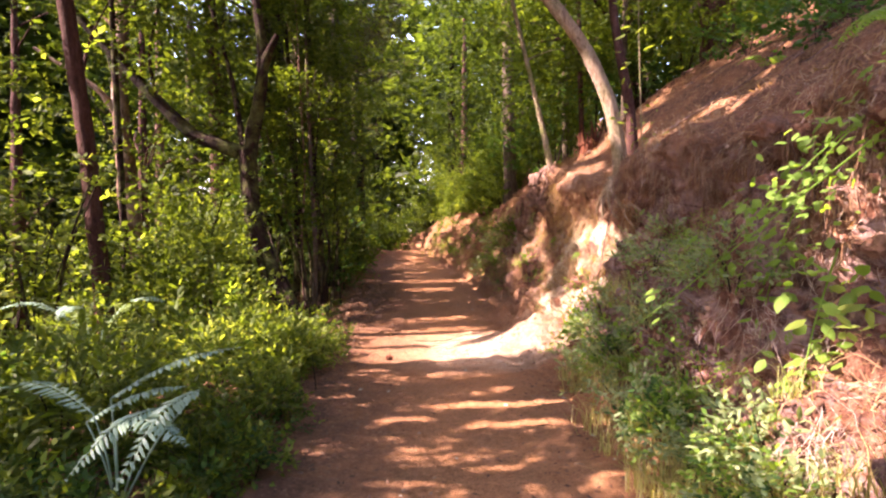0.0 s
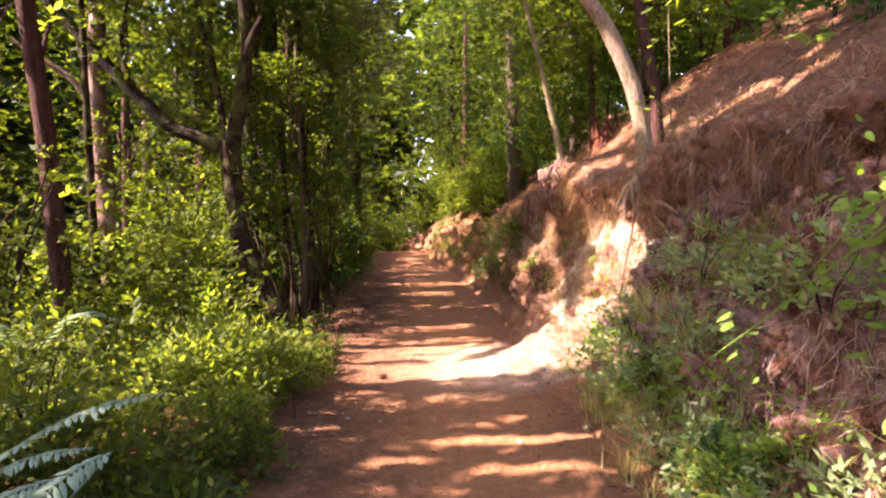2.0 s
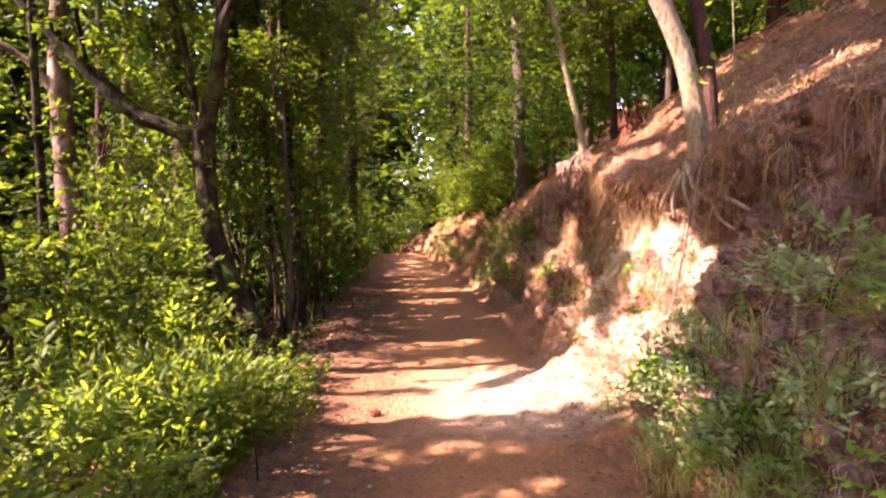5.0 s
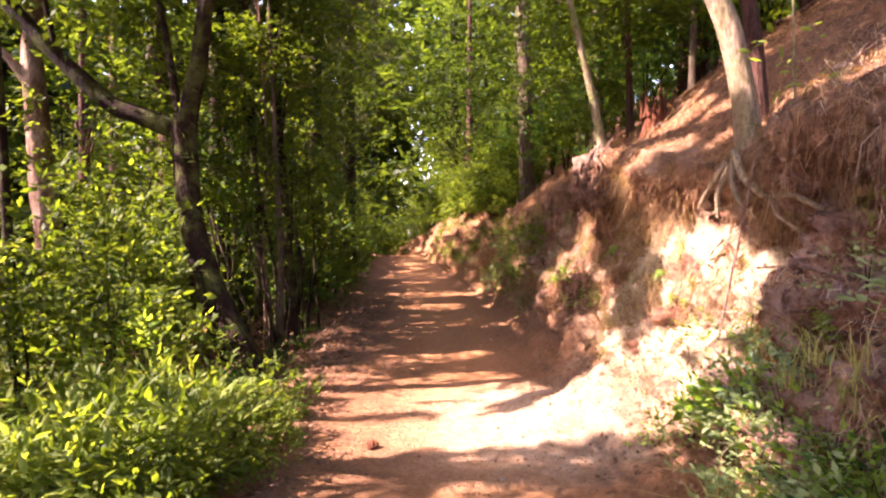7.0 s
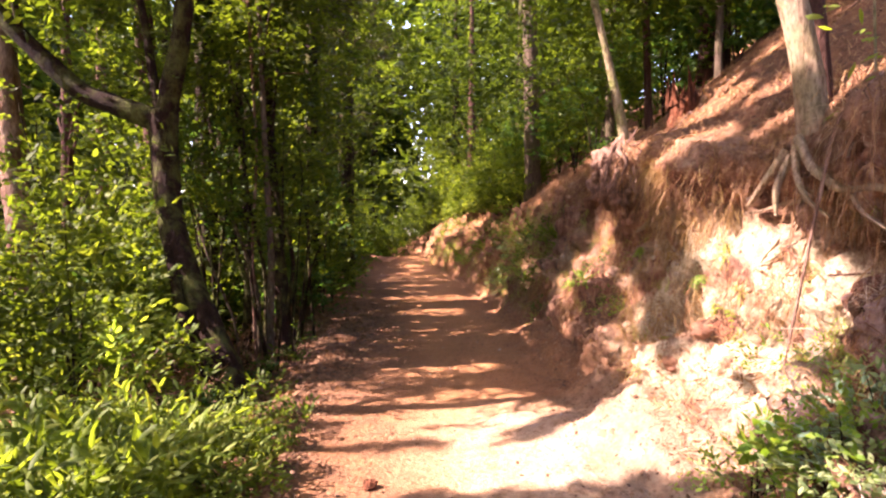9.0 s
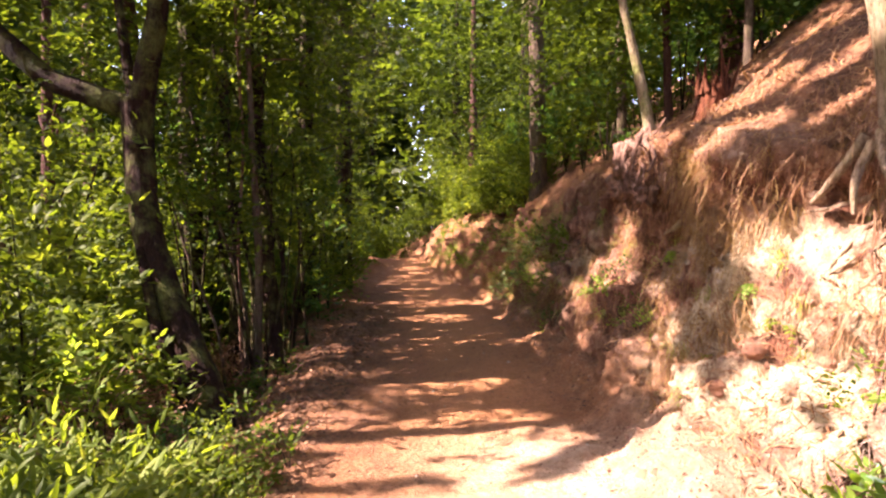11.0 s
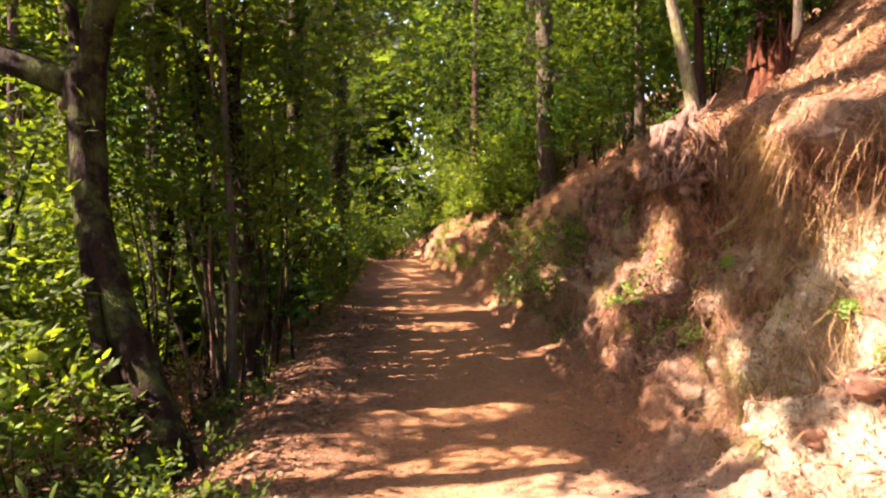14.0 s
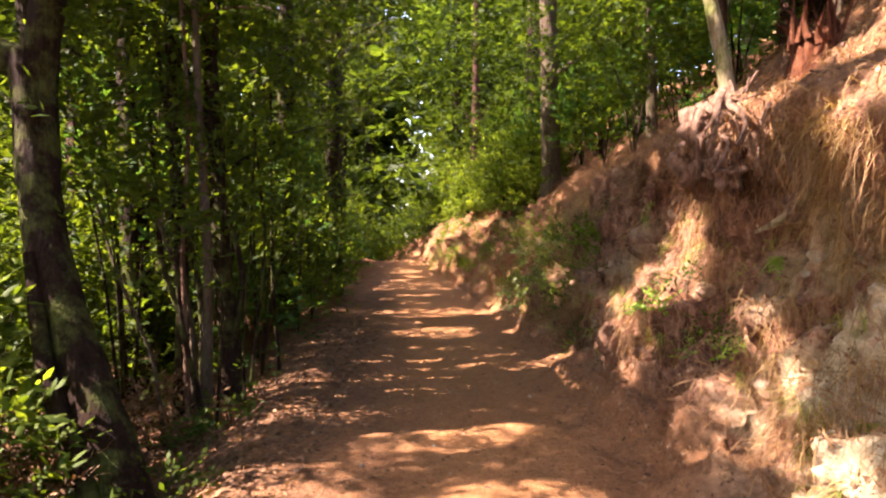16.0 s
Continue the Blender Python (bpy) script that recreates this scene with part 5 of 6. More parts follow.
P, N = bank_hits(rng, 420, 2.0, 8.0, 1.5, 2.5)
reps = 5
P = np.repeat(P, reps, 0) + rng.normal(0, 0.03, (len(P) * reps, 3)) * (0.2, 1.2, 1)
N = np.repeat(N, reps, 0)
L = rng.uniform(0.1, 0.42, (len(P), 1))
P1 = P + N * 0.04 + rng.normal(0, 0.02, P.shape) - np.array([0, 0, 1]) * L * 0.5
P2 = P1 - N * 0.01 + rng.normal(0, 0.03, P.shape) - np.array([0, 0, 1]) * L * 0.5
V, F = strip(P, P1, P2, rng.uniform(0.002, 0.006, len(P)), unit(np.cross(N, [0, 0, 1.0])))
stuff("rootlets", V, F, LITTER, "dark rootlets hanging from the brow of the bank", "roots")

P, N = bank_hits(rng, 170, 5.0, 19, 0.35, 1.9)
reps = 34
P = np.repeat(P, reps, 0) + rng.normal(0, 0.03, (len(P) * reps, 3)) * (0.3, 1.3, 1)
N = np.repeat(N, reps, 0)
L = rng.uniform(0.04, 0.14, (len(P), 1))
out = N * (1, 1, 0.3) + rng.normal(0, 0.6, (len(P), 3))
P1 = P + out * L * 0.5 + np.array([0, 0, 1]) * L * 0.15
P2 = P1 + out * L * 0.3 - np.array([0, 0, 1]) * L * 0.45
V, F = strip(P, P1, P2, rng.uniform(0.0018, 0.0035, len(P)), unit(np.cross(out, [0, 0, 1.0])))
stuff("bank_grass", V, F, MOSSGRASS, "yellow-green grass and moss tufts on the clay bank", "grass")

def drape(name, n, reps, y0, y1, z0, z1, lo, hi, mat, label, x0=-0.4, spread=0.05, fall=0.6):
    """Tufts that bend out of the bank and hang down."""
    P, N = bank_hits(rng, n, y0, y1, z0, z1, x0)
    P = np.repeat(P, reps, 0) + rng.normal(0, spread, (len(P) * reps, 3)) * (0.3, 1.5, 0.8)
    N = np.repeat(N, reps, 0)
    L = rng.uniform(lo, hi, (len(P), 1))
    out = N * (1, 1, 0.3) + rng.normal(0, 0.6, (len(P), 3))
    P1 = P + out * L * 0.4 + np.array([0, 0, 1]) * L * 0.05
    P2 = P1 + (out * 0.2 + rng.normal(0, 0.2, out.shape)) * L - np.array([0, 0, 1]) * L * fall
    V, F = strip(P, P1, P2, rng.uniform(0.0014, 0.0030, len(P)), unit(np.cross(out, [0, 0, 1.0]) + rng.normal(0, 0.4, (len(P), 3))))
    stuff(name, V, F, mat, label, "grass")


drape("hanging_grass", 80, 36, 8.7, 10.0, 0.55, 2.3, 0.1, 0.32, GOLDGRASS, "golden dry grass hanging in mats over the bank")
drape("far_bank_grass", 520, 20, 13.5, 29.0, 0.3, 2.0, 0.1, 0.3, MOSSGRASS, "yellow-green grass growing on the far cut", -1.9, 0.09, 0.3)
drape("brow_grass", 40, 22, 10.8, 15.0, 0.9, 2.3, 0.08, 0.26, GOLDGRASS, "tufts of brown grass on the shaded bank")
P, N = ground_hits(rng, 170, 1.12, 1.68, 1.0, 6.2)
P = P[rng.random(len(P)) < np.interp(P[:, 0], [1.12, 1.3, 1.7, 1.95], [0.25, 1, 0.9, 0.3])]
reps = 30
P = np.repeat(P, reps, 0) + rng.normal(0, 0.045, (len(P) * reps, 3)) * (1, 1, 0.1)
L = rng.uniform(0.08, 0.30, (len(P), 1))
out = rng.normal(0, 0.5, (len(P), 3)) * (1, 1, 0) + (-0.15, 0, 0)
P1 = P + out * L * 0.3 + np.array([0, 0, 1]) * L * 0.6
P2 = P1 + out * L * 0.7 + np.array([0, 0, 1]) * L * 0.25
V, F = strip(P, P1, P2, rng.uniform(0.0018, 0.0036, len(P)), unit(np.cross(out, [0, 0, 1.0])))
stuff("grass", V, F, DRYGRASS, "half-dry green and straw grass below the bank", "grass")

P, N = ground_hits(rng, 30000, -4.5, 4.5, 0.5, 18)
edge = np.interp(P[:, 0], [-4.5, -1.5, -0.9, -0.4, 0.6, 1.1, 1.5, 5.5], [1, 1, 0.5, 0.10, 0.10, 0.7, 1, 0.8])
ok = rng.random(len(P)) < edge
P, N = P[ok], N[ok]
D = np.cross(N, rng.normal(0, 1, P.shape))
V, F = leaves(P + N * 0.008, D, N + rng.normal(0, 0.35, P.shape), rng.uniform(0.025, 0.06, len(P)), 0.5)
stuff("leaf_litter", V, F, LITTER, "brown dead leaves scattered on trail and slope", "litter")
P, N = ground_hits(rng, 22000, 1.3, 5.0, 0.0, 14)
D = unit(np.cross(N, rng.normal(0, 1, P.shape)))
L = rng.uniform(0.05, 0.16, (len(P), 1))
P = P + N * 0.006
V, F = strip(P, P + D * L * 0.5 + N * 0.02, P + D * L, rng.uniform(0.0022, 0.0055, len(P)), unit(np.cross(D, N)))
stuff("fallen_needles", V, F, NEEDLE, "fallen dry needles lying on the slope", "needles")


P, N = ground_hits(rng, 9000, -2.2, 1.7, 1.5, 16)
D = unit(np.cross(N, rng.normal(0, 1, P.shape)))
E = np.cross(N, D)
r = rng.uniform(0.003, 0.011, (len(P), 1)) * np.interp(np.abs(P[:, 0:1]), [0, 0.8, 1.5], [0.6, 0.8, 1.5])
V = np.stack([P + D * r, P - D * r * 0.6 + E * r, P - D * r * 0.7 - E * r * 0.9, P + N * r * 1.1], 1).reshape(-1, 3)
F = (np.arange(len(P))[:, None, None] * 4 + np.array([[0, 1, 3], [1, 2, 3], [2, 0, 3]])[None]).reshape(-1, 3)
stuff("grit", V, F, LITTER, "small crumbs of earth and grit on the trail", "grit")

P, N = ground_hits(rng, 7000, -3.4, -1.2, 7.8, 17)
D = np.cross(N, rng.normal(0, 1, P.shape))
V, F = leaves(P + N * rng.uniform(0.004, 0.03, (len(P), 1)), D, N + rng.normal(0, 0.5, P.shape), rng.uniform(0.03, 0.075, len(P)), 0.5, 0.25)
stuff("dead_leaves", V, F, LITTER, "thick brown dead leaves along the trail's edge", "litter")

P, N = bank_hits(rng, 9000, 0.5, 17, 0.12, 2.5)
D = unit(np.cross(N, rng.normal(0, 1, P.shape)))
E = np.cross(N, D)
r = rng.uniform(0.004, 0.02, (len(P), 1)) * rng.uniform(0.5, 1.3, (len(P), 1)) * np.where(rng.random((len(P), 1)) < 0.08, 2.2, 1)
V = np.stack([P + D * r, P - D * r * 0.6 + E * r, P - D * r * 0.7 - E * r * 0.9, P + N * r * 0.9 + rng.normal(0, 0.3, P.shape) * r], 1).reshape(-1, 3)
F = (np.arange(len(P))[:, None, None] * 4 + np.array([[0, 1, 3], [1, 2, 3], [2, 0, 3]])[None]).reshape(-1, 3)
stuff("clods", V, F, CRUMB, "crumbling lumps of clay on the bank", "clods")

# ---- roots, stump, stones, sticks ----
def roots(parent, lines, r0, mat=ROOTWOOD):
    for i, line in enumerate(lines):
        V, F = tube(line, np.linspace(r0, r0 * 0.35, len(line)), 7, 0.25, i * 3, 0.05)
        arr_part("root", V, F, mat, parent)


def creep(y, z, dy, dz, n, r, rng, step=0.09):
    """A line that follows the face of the bank from y, z."""
    line = []
    for k in range(n):
        h = LAND_TREE.ray_cast(Vector((-0.4, y, z)), Vector((1, 0, 0)))
        if h[0] is None or h[0].x > 3:
            break
        line.append((h[0].x - r * rng.uniform(-0.3, 1.1), y, z))
        dy, dz = dy + rng.normal(0, 0.3), dz + rng.normal(-0.05, 0.25)
        m = math.hypot(dy, dz)
        y, z = y + dy / m * step, z + dz / m * step
    return line


rng = np.random.default_rng(8)
pale = [o for o in bpy.data.objects if o.get("label", "").startswith("pale sunlit")][0]
for dy, dz, n, r in ((-1, -0.5, 9, 0.024), (-0.4, -1, 7, 0.026), (0.3, -1, 6, 0.028), (1, -0.5, 9, 0.02), (-1, -0.1, 12, 0.02), (0.7, -0.9, 8, 0.016), (-0.8, -0.9, 10, 0.014), (0.1, -1, 9, 0.014), (-0.6, -0.6, 12, 0.012), (0.5, -0.3, 12, 0.012)):
    line = [(2.17, 7.8 + dy * 0.06, 2.12)] + creep(7.8 + dy * 0.12, 1.92 + dz * 0.05, dy, dz, n, r, rng)
    if len(line) > 3:
        V, F = tube(line, np.linspace(r * 1.2, r * 0.3, len(line)), 7, 0.35, n, 0.04)
        arr_part("root", V, F, BARK_PALE, pale)
for line, r in (([(2.03, 7.68, 2.2), (2.0, 7.5, 2.0), (2.06, 7.28, 1.84), (2.1, 7.05, 1.86), (2.16, 6.8, 1.75)], 0.034), ([(2.04, 7.72, 2.15), (1.98, 7.62, 1.96), (1.98, 7.5, 1.8), (2.05, 7.38, 1.7)], 0.026), ([(2.05, 7.85, 2.15), (1.98, 7.95, 1.98), (1.97, 8.1, 1.85), (2.02, 8.3, 1.8)], 0.03), ([(2.04, 7.78, 2.1), (1.95, 7.8, 1.9), (1.98, 7.84, 1.72)], 0.03), ([(2.08, 7.25, 1.86), (2.04, 7.1, 1.72), (2.1, 6.9, 1.6)], 0.018)):
    V, F = tube(line, np.linspace(r, r * 0.4, len(line)), 8, 0.3, int(r * 999), 0.04)
    arr_part("root", V, F, BARK_PALE, pale)
for i in range(26):
    y, z, r = rng.uniform(3.4, 7.2), rng.uniform(0.9, 2.2), rng.uniform(0.006, 0.02)
    line = creep(y, z, float(rng.choice([-1, 1])), rng.normal(-0.2, 0.3), int(rng.integers(5, 12)), r, rng)
    if len(line) > 3:
        t = thing("root", line[0], "bare grey-brown root running along the eroded bank", "root", "bare roots in the bank")
        V, F = tube(line, np.linspace(r, r * 0.4, len(line)), 6, 0.3, i, 0.04)
        arr_part("strand", V, F, ROOTWOOD, t)
mossy = [o for o in bpy.data.objects if o.get("label", "").startswith("thin mossy")][0]
for i in range(30):
    p = np.array([1.72 + rng.normal(0, 0.06), 10.55 + rng.normal(0, 0.14), 2.5 + rng.normal(0, 0.08)])
    line, d = [p], unit(np.array([-0.4, rng.normal(-0.4, 0.6), -0.8]))
    for j in range(6):
        d = unit(d * 0.6 + rng.normal(0, 0.5, 3) + np.array([0.05, -0.12, -0.3]))
        p = p + d * 0.13
        p = np.array([min(max(p[0], 1.5), 1.85), min(max(p[1], 10.15), 10.95), min(p[2], 2.5)])
        line.append(p)
    r = (0.032, 0.01, 0.007)[min(i // 6, 2)]
    V, F = tube(line, np.linspace(r, r * 0.35, len(line)), 6, 0.3, i * 3, 0.05)
    arr_part("root", V, F, ROOTWOOD, mossy)
for i in range(22):
    p = np.array([1.86 + rng.normal(0, 0.04), 10.2 + rng.normal(0, 0.16), 2.26 + rng.normal(0, 0.06)])
    line, d = [p], unit(np.array([-0.1, rng.normal(0, 0.4), -0.9]))
    for j in range(5):
        d = unit(d * 0.7 + rng.normal(0, 0.45, 3) + np.array([0.03, 0, -0.3]))
        p = p + d * 0.11
        p = np.array([min(max(p[0], 1.78), 2.0), p[1], p[2]])
        line.append(p)
    r = (0.018, 0.008, 0.005)[min(i // 5, 2)]
    V, F = tube(line, np.linspace(r, r * 0.35, len(line)), 6, 0.3, i * 3 + 90, 0.05)
    arr_part("root", V, F, ROOTWOOD, mossy)
V, F = tube([(2.02, 10.0, 2.2), (1.95, 9.88, 1.98), (1.92, 9.92, 1.78), (1.86, 10.1, 1.66), (1.82, 10.3, 1.6)], [0.03, 0.034, 0.032, 0.026, 0.012], 8, 0.3, 77, 0.04)
arr_part("root", V, F, BARK_PALE, mossy, "thick pale curved root")
for i, (x, y, z, r) in enumerate([(1.76, 10.66, 2.34, 0.22), (1.72, 10.82, 2.1, 0.20), (1.72, 10.5, 2.02, 0.12), (1.9, 10.34, 2.24, 0.15), (2.02, 10.0, 1.74, 0.12)]):
    bm = bmesh.new()
    bmesh.ops.create_icosphere(bm, subdivisions=4, radius=1)
    for v in bm.verts:
        k = 1 + 0.7 * noise.noise(v.co * 1.6 + Vector((i * 7, 0, 0))) + 0.5 * noise.noise(v.co * 3.6 + Vector((i, 3, 0))) + 0.25 * noise.noise(v.co * 9)
        v.co = v.co * (r * k) + Vector((x, y, z))
    bm.verts.ensure_lookup_table()
    arr_part("clod", np.array([v.co[:] for v in bm.verts]), np.array([[v.index for v in f.verts] for f in bm.faces]), ROOTWOOD, mossy, "pinkish clod of earth and root wood")
    bm.free()


def stump(x, y, z):
    t = thing("tree_stump", (x, y, z), "broken rotten red-brown tree stump on the slope", "stump")
    rng = np.random.default_rng(4)
    n = 48
    V, F = [], []
    ang = np.arange(n) * 2 * math.pi / n
    cs = [Vector((math.cos(g) * 1.5, math.sin(g) * 1.5, 3.0)) for g in ang]
    top = np.array([0.15 + 0.16 * noise.noise(c) + 0.16 * noise.noise(c * 3) + 0.16 * abs(noise.noise(c * 7)) for c in cs])
    groove = np.array([1 + 0.28 * noise.noise(c * 5) + 0.25 * noise.noise(c * 1.7 + Vector((4, 0, 0))) for c in cs])
    for rad, hh in ((1.45, -0.2), (1.12, 0.0), (1.0, 0.4), (0.95, 1.0), (0.72, 0.9), (0.62, 0.2)):
        for i in range(n):
            r = 0.135 * rad * groove[i]
            V.append((x + math.cos(ang[i]) * r + 0.02 * hh, y + math.sin(ang[i]) * r, z + (hh if hh < 0 else hh * top[i])))
    for k in range(5):
        for i in range(n):
            j = (i + 1) % n
            F.append((k * n + i, k * n + j, (k + 1) * n + j, (k + 1) * n + i))
    arr_part("shell", np.array(V), np.array(F), STUMPWOOD, t, "", False)
    for i in range(22):
        a, q = rng.uniform(0, 2 * math.pi), rng.uniform(0.08, 0.15)
        b = np.array([x + math.cos(a) * q, y + math.sin(a) * q, z + rng.uniform(0.0, 0.16)])
        V, F = tube([b, b + rng.normal(0, 0.03, 3) + (0, 0, 0.12), b + rng.normal(0, 0.06, 3) + (math.cos(a) * 0.06, math.sin(a) * 0.06, rng.uniform(0.16, 0.36))], [0.026, 0.02, 0.004], 5, 0.4, i, 0.05)
        arr_part("splinter", V, F, STUMPWOOD, t)
    V, F = tube([(x, y, z - 0.1), (x, y, z + 0.1), (x + 0.01, y, z + 0.13)], [0.1, 0.09, 0.02], 12, 0.3, 5, 0.05)
    arr_part("rotten_heart", V, F, BARK_DARK, t, "dark rotten core")
    return t


stump(2.45, 10.75, drop(2.45, 10.75))


def rock(name, label, x, y, z, r, seed, mat=ROCK, flat=0.7, group=""):
    bm = bmesh.new()
    bmesh.ops.create_icosphere(bm, subdivisions=3, radius=1)
    for v in bm.verts:
        k = 1 + 0.35 * noise.noise(v.co * 1.3 + Vector((seed, 0, 0))) + 0.12 * noise.noise(v.co * 4 + Vector((seed, 3, 0)))
        v.co = Vector((v.co.x * r * k, v.co.y * r * k * 1.2, v.co.z * r * k * flat))
    me = bpy.data.meshes.new(name)
    bm.to_mesh(me)
    bm.free()
    me.materials.append(mat)
    ob = new(name, me)
    ob.location = (x, y, z)
    return tagged(ob, label, "rock", group)


rock("stone", "small brown stone lying on the trail", -0.66, 7.65, drop(-0.66, 7.65) + 0.02, 0.045, 1, STUMPWOOD)
rng = np.random.default_rng(15)
for i in range(18):
    y, z = rng.normal(9.35, 0.22), rng.normal(1.42, 0.10)
    h = LAND_TREE.ray_cast(Vector((-0.4, y, z)), Vector((1, 0, 0)))
    r = rng.uniform(0.025, 0.06)
    rock("stone", "pale crumbling rock stuck in the clay bank", h[0].x + r * 0.7, y, z, r, 30 + i, ROCK, 0.8, "rocks in the bank")
for i in range(64):
    y, z = rng.uniform(3.2, 13), rng.uniform(0.35, 2.1)
    h = LAND_TREE.ray_cast(Vector((-0.4, y, z)), Vector((1, 0, 0)))
    r = rng.uniform(0.03, 0.085)
    rock("clay_lump", "rough red-brown clay lump bedded in the bank", h[0].x + r * 0.55, y, z, r, 130 + i, SOIL_LUMP, 0.8, "clay lumps in the bank")
for i in range(30):
    x, y = rng.uniform(-1.3, 1.3), rng.uniform(2, 13)
    rock("stone", "small pebble on the dirt trail", x, y, drop(x, y) + 0.003, rng.uniform(0.008, 0.02), 70 + i, ROCK, 0.6, "pebbles on the trail")


def stick(pts, r, label, seed):
    t = thing("stick", pts[0], label, "stick", "fallen sticks")
    V, F = tube(pts, np.linspace(r, r * 0.4, len(pts)), 6, 0.2, seed, 0.08)
    arr_part("branch", V, F, ROOTWOOD, t)


rng = np.random.default_rng(16)
for i in range(34):
    x, y = rng.uniform(2.2, 5.2), rng.uniform(4, 13)
    a, ln = rng.uniform(0, 2 * math.pi), rng.uniform(0.3, 1.1)
    pts = []
    for k in range(4):
        px, py = x + math.cos(a) * ln * k / 3 + rng.normal(0, 0.03), y + math.sin(a) * ln * k / 3
        pts.append((px, py, drop(px, py) + 0.03 + 0.05 * rng.random()))
    stick(pts, rng.uniform(0.006, 0.018), "bare fallen stick on the needle-covered slope", i)


for i in range(26):
    x, y = rng.uniform(-3.0, -1.75), rng.uniform(8.4, 14.5)
    a, ln = rng.uniform(0, 2 * math.pi), rng.uniform(0.15, 0.6)
    pts = []
    for k in range(4):
        px, py = x + math.cos(a) * ln * k / 3 + rng.normal(0, 0.02), y + math.sin(a) * ln * k / 3
        pts.append((px, py, drop(px, py) + 0.01 + 0.06 * rng.random() * k))
    stick(pts, rng.uniform(0.004, 0.009), "thin dry twig lying at the trail's edge", 60 + i)


# ---- vines and broad leaves on the near bank ----
def vine(label, line, mat, leaf, n, seed, spread=0.05, group="vines on the bank", r=0.006, ratio=0.6, bunch=1.0):
    """A trailing stem; each leaf is a blade of its own."""
    rng = np.random.default_rng(seed)
    line = np.array(line, float)
    t = thing("vine", line[0], label, "vine", group)
    V, F = tube(line, np.linspace(r, r * 0.4, len(line)), 5, 0.1, seed, 0.05)
    arr_part("stem", V, F, BARK_MOSS if r > 0.008 else mat, t)
    seg = np.concatenate([[0], np.cumsum(np.linalg.norm(np.diff(line, axis=0), axis=1))])
    for i in range(n):
        u = rng.uniform(0.05, 1) ** bunch * seg[-1]
        p = np.array([np.interp(u, seg, line[:, k]) for k in range(3)]) + rng.normal(0, spread, 3)
        d = rng.normal(0, 1, 3) * (0.6, 1, 0.4) + (-0.5, -0.2, -0.3)
        V, F = leaves(p[None], d[None], np.array([[-0.5, -0.2, 0.8]]) + rng.normal(0, 0.3, (1, 3)), np.array([leaf * rng.uniform(0.6, 1.2)]), ratio, 0.12, True)
        arr_part("leaf", V, F, mat, t, "", False)
    return t


vine("long green vine hanging over the bank", [(2.75, 3.3, 2.5), (2.3, 3.35, 2.1), (1.95, 3.4, 1.8), (1.6, 3.45, 1.5), (1.32, 3.5, 1.25), (1.08, 3.55, 1.05)], LEAF_IVY, 0.065, 150, 1, 0.085, bunch=3.0)
vine("leafy green vine hanging over the bank", [(2.9, 3.2, 2.7), (2.4, 3.4, 2.35), (2.1, 3.5, 2.0), (1.95, 3.6, 1.6), (1.9, 3.7, 1.2), (1.85, 3.7, 0.9)], LEAF_IVY, 0.08, 220, 2, 0.13)
vine("leafy green vine hanging over the bank", [(2.8, 3.4, 2.6), (2.4, 3.5, 2.3), (2.1, 3.6, 2.0), (1.8, 3.7, 1.65), (1.62, 3.75, 1.4)], LEAF_IVY, 0.08, 150, 3, 0.1)
vine("broad-leaved bright plant arching from the bank", [(2.1, 2.7, 1.0), (1.85, 2.6, 1.25), (1.65, 2.55, 1.3), (1.5, 2.5, 1.15)], LEAF_LIME, 0.10, 20, 4, 0.07, ratio=0.36)
vine("green leafy stem hanging in front of the bank", [(2.0, 3.2, 1.5), (1.85, 3.15, 1.1), (1.75, 3.1, 0.7), (1.7, 3.1, 0.5)], LEAF_IVY, 0.11, 70, 5, 0.08)
vine("slender leafy sapling beside the leaning tree", [(2.34, 7.42, 2.1), (2.3, 7.4, 2.9), (2.26, 7.4, 4.0), (2.26, 7.4, 5)], LEAF_LIME, 0.12, 90, 6, 0.14, "young stems on the brow", 0.01, 0.35)
vine("yellow-tipped bramble shoot arching over the verge", [(-2.6, 7.4, 0.5), (-2.3, 7.3, 0.85), (-1.95, 7.2, 1.05), (-1.75, 7.1, 1.1)], LEAF_LIME, 0.08, 22, 7, 0.05, "bramble shoots")
vine("bramble shoot arching over the verge", [(-2.5, 8.3, 0.3), (-2.3, 8.2, 0.8), (-2.0, 8.1, 1.1)], LEAF_LIME, 0.09, 18, 8, 0.05, "bramble shoots")
vine("bramble shoot arching over the verge", [(-3.0, 5.2, 0.4), (-2.6, 5.1, 0.95), (-2.2, 5.0, 1.0)], LEAF_B, 0.09, 24, 9, 0.06, "bramble shoots")


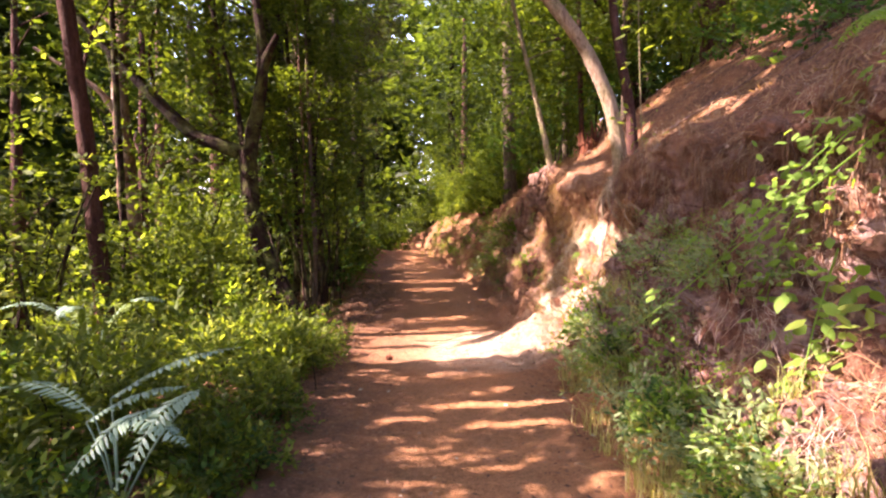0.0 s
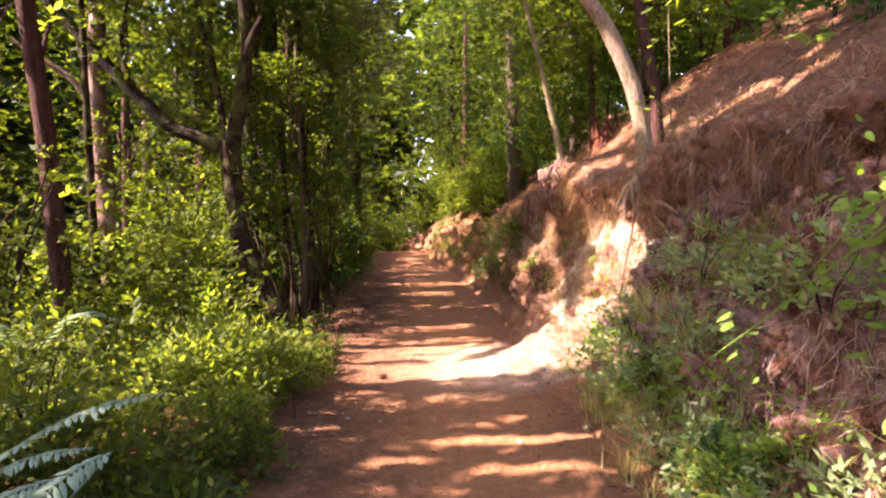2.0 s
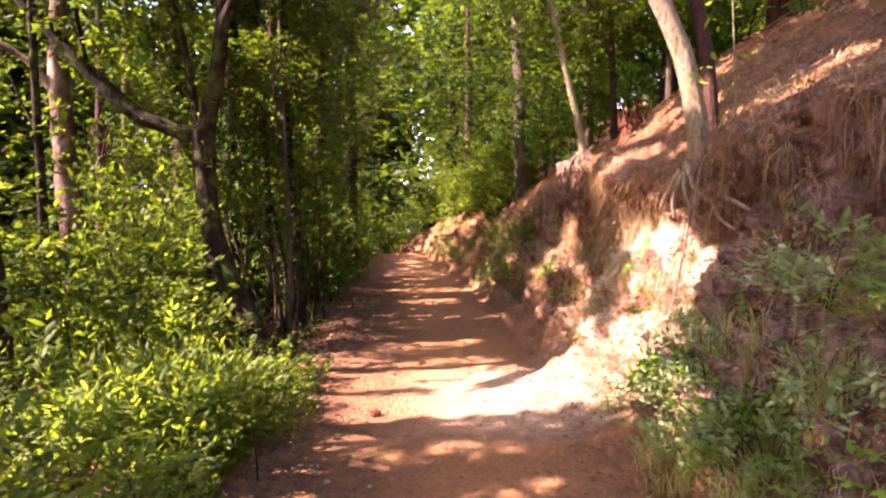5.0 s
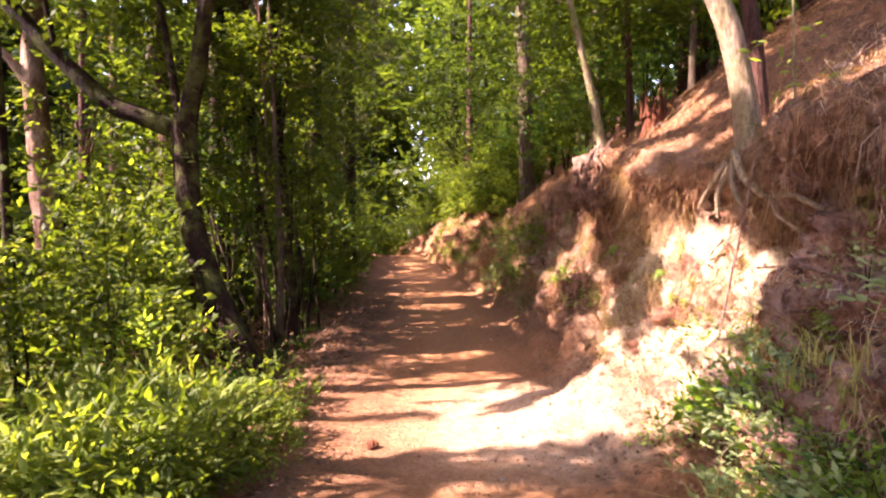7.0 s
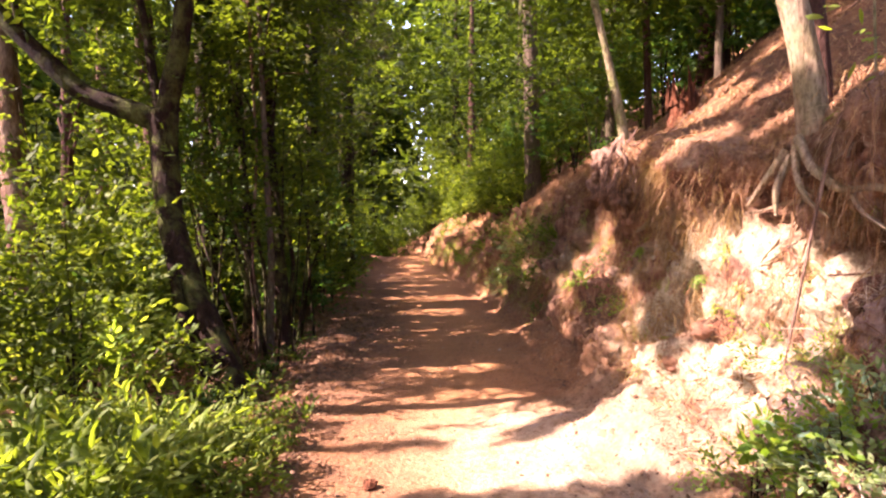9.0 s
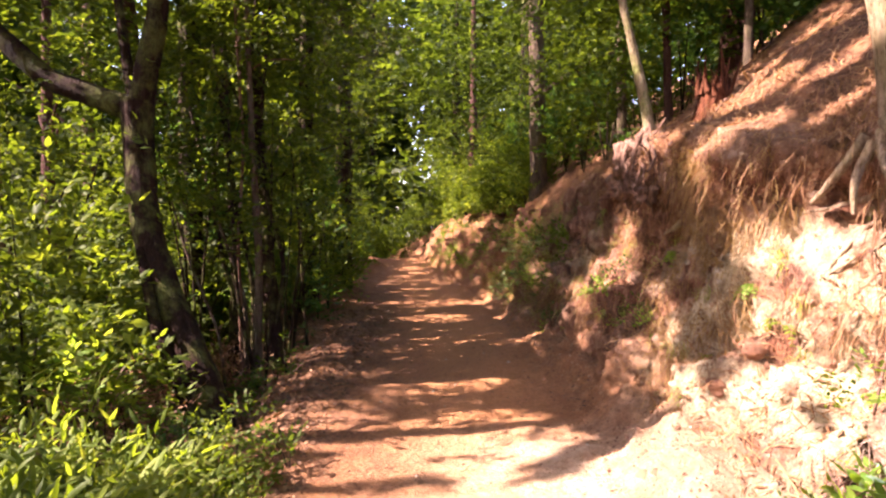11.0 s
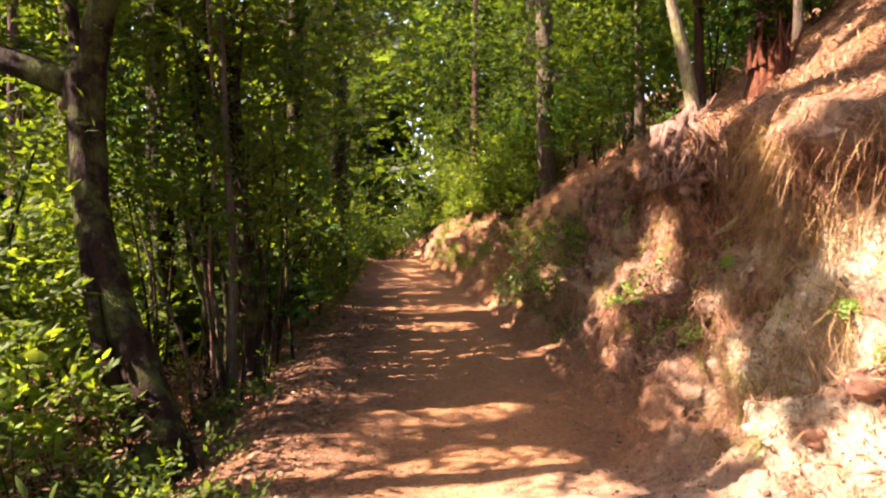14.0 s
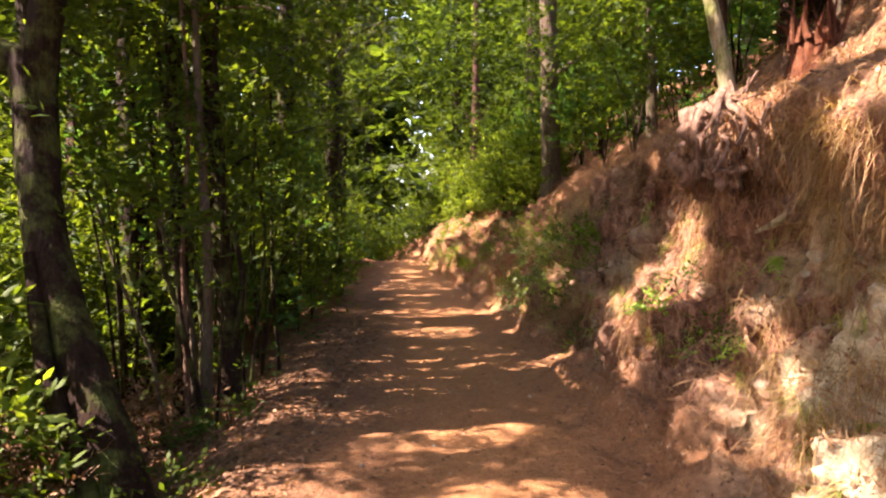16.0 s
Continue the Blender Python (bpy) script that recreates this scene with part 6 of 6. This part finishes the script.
# ---- woods behind and around ----
def wood_tree(seed, height, spread, mat, bark):
    rng = np.random.default_rng(seed)
    cl = [(*(rng.normal(0, 1, 2) * spread * 0.5), rng.uniform(0.14, 1.0) * height, rng.uniform(0.7, 1.3)) for _ in range(52)]
    t = thing("tree", (0, 0, 0), "leafy green tree in the woods", "tree", "trees of the woods")
    V, F = tube([(0, 0, -1.5), (0.1, 0, height * 0.5), (0, 0.1, height)], [0.22, 0.16, 0.05], 8, 0.12, seed, 0.5)
    arr_part("trunk", V, F, bark, t)
    S, A = [], []
    for cx, cy, cz, r in cl:
        d = unit(rng.normal(0, 1, (12, 3)))
        S.append(np.array([cx, cy, cz]) + d * r * rng.uniform(0.2, 1, (12, 1)) * (1, 1, 0.55)), A.append(d * (1, 1, 0.3))
    V, F = sprays(rng, np.vstack(S), np.vstack(A), 0.65, 6, 0.27, 0.55)
    arr_part("crown", V, F, mat, t, "", False)
    return t


far = thing("tree", (0, 0, 0), "dense dark green tree deep in the woods", "tree", "trees deep in the woods")
frng = np.random.default_rng(44)
V, F = tube([(0, 0, -1.5), (0.1, 0, 6), (0, 0.1, 12)], [0.24, 0.17, 0.05], 8, 0.12, 44, 0.6)
arr_part("trunk", V, F, BARK_DARK, far)
S, A = [], []
for k in range(46):
    d = unit(frng.normal(0, 1, (10, 3)))
    c = np.array([*(frng.normal(0, 1, 2) * 1.7), frng.uniform(0.5, 12.5)])
    S.append(c + d * frng.uniform(0.3, 1.3, (10, 1)) * (1, 1, 0.6)), A.append(d * (1, 1, 0.3))
V, F = sprays(frng, np.vstack(S), np.vstack(A), 0.8, 5, 0.58, 0.55)
arr_part("crown", V, F, LEAF_FAR, far, "", False)
fspots = [(-5.0, 47.5), (-6.0, 50.0), (-9.5, 46.0), (-5.0, 58.0), (-8.5, 62.0), (2.0, 56.0), (-12.0, 54.0), (-4.6, 45.0), (1.0, 52.0)]
while len(fspots) < 44:
    y = frng.uniform(31, 64)
    x = -0.06 * y + frng.uniform(-0.75, 0.6) * y
    if -0.06 < x / y < -0.008 or -0.055 < x / y < 0.075 and len(fspots) % 2 or y < 43 and -17 < x < -2:
        continue
    if all((x - p) ** 2 + (y - q) ** 2 > 7 for p, q in fspots):
        fspots.append((x, y))
fspots += [(frng.uniform(-40, -29), frng.uniform(10, 46)) for _ in range(14)] + [(frng.uniform(-31, -19), frng.uniform(22, 40)) for _ in range(26)]
for k, (x, y) in enumerate(fspots):
    m = pose(x, y, drop(x, y), 0, 0, frng.uniform(0, 360)) @ Matrix.Scale((1.6 if 0 < k < 9 or x < -15 and y > 33 else 1.0) if k < 44 else 1.7 if k < 58 else 1.5, 4)
    if k == 0:
        far.matrix_basis = m
    else:
        copy_thing(far, m)
models = [wood_tree(40, 11, 3.2, LEAF_FAR, BARK_DARK), wood_tree(41, 13, 3.6, LEAF_A, BARK_GREY), wood_tree(42, 9, 3.0, LEAF_FAR, BARK_RED)]
spots = []
rng = np.random.default_rng(77)
tries = 0
while len(spots) < 45 and tries < 6000:
    tries += 1
    y = rng.uniform(-14, 60)
    x = rng.uniform(-36, 26)
    if -8 < x < 6.5 and -4 < y < 21 or -5.5 < x < 3.0 and -4 < y < 31 or -17 < x < 0 and -3 < y < 13 or abs(x) < 3 and y < 0:
        continue
    if y > 20 and -0.05 < x / y < 0.07 or 29 < y < 42 and -17 < x < -2:
        continue
    if any((x - a) ** 2 + (y - b) ** 2 < 8 for a, b in spots):
        continue
    spots.append((x, y))
for i, (x, y) in enumerate(spots):
    m = pose(x, y, drop(x, y), 0, 0, rng.uniform(0, 360))
    if i < 3:
        models[i].matrix_basis = m
    else:
        copy_thing(models[i % 3], m)
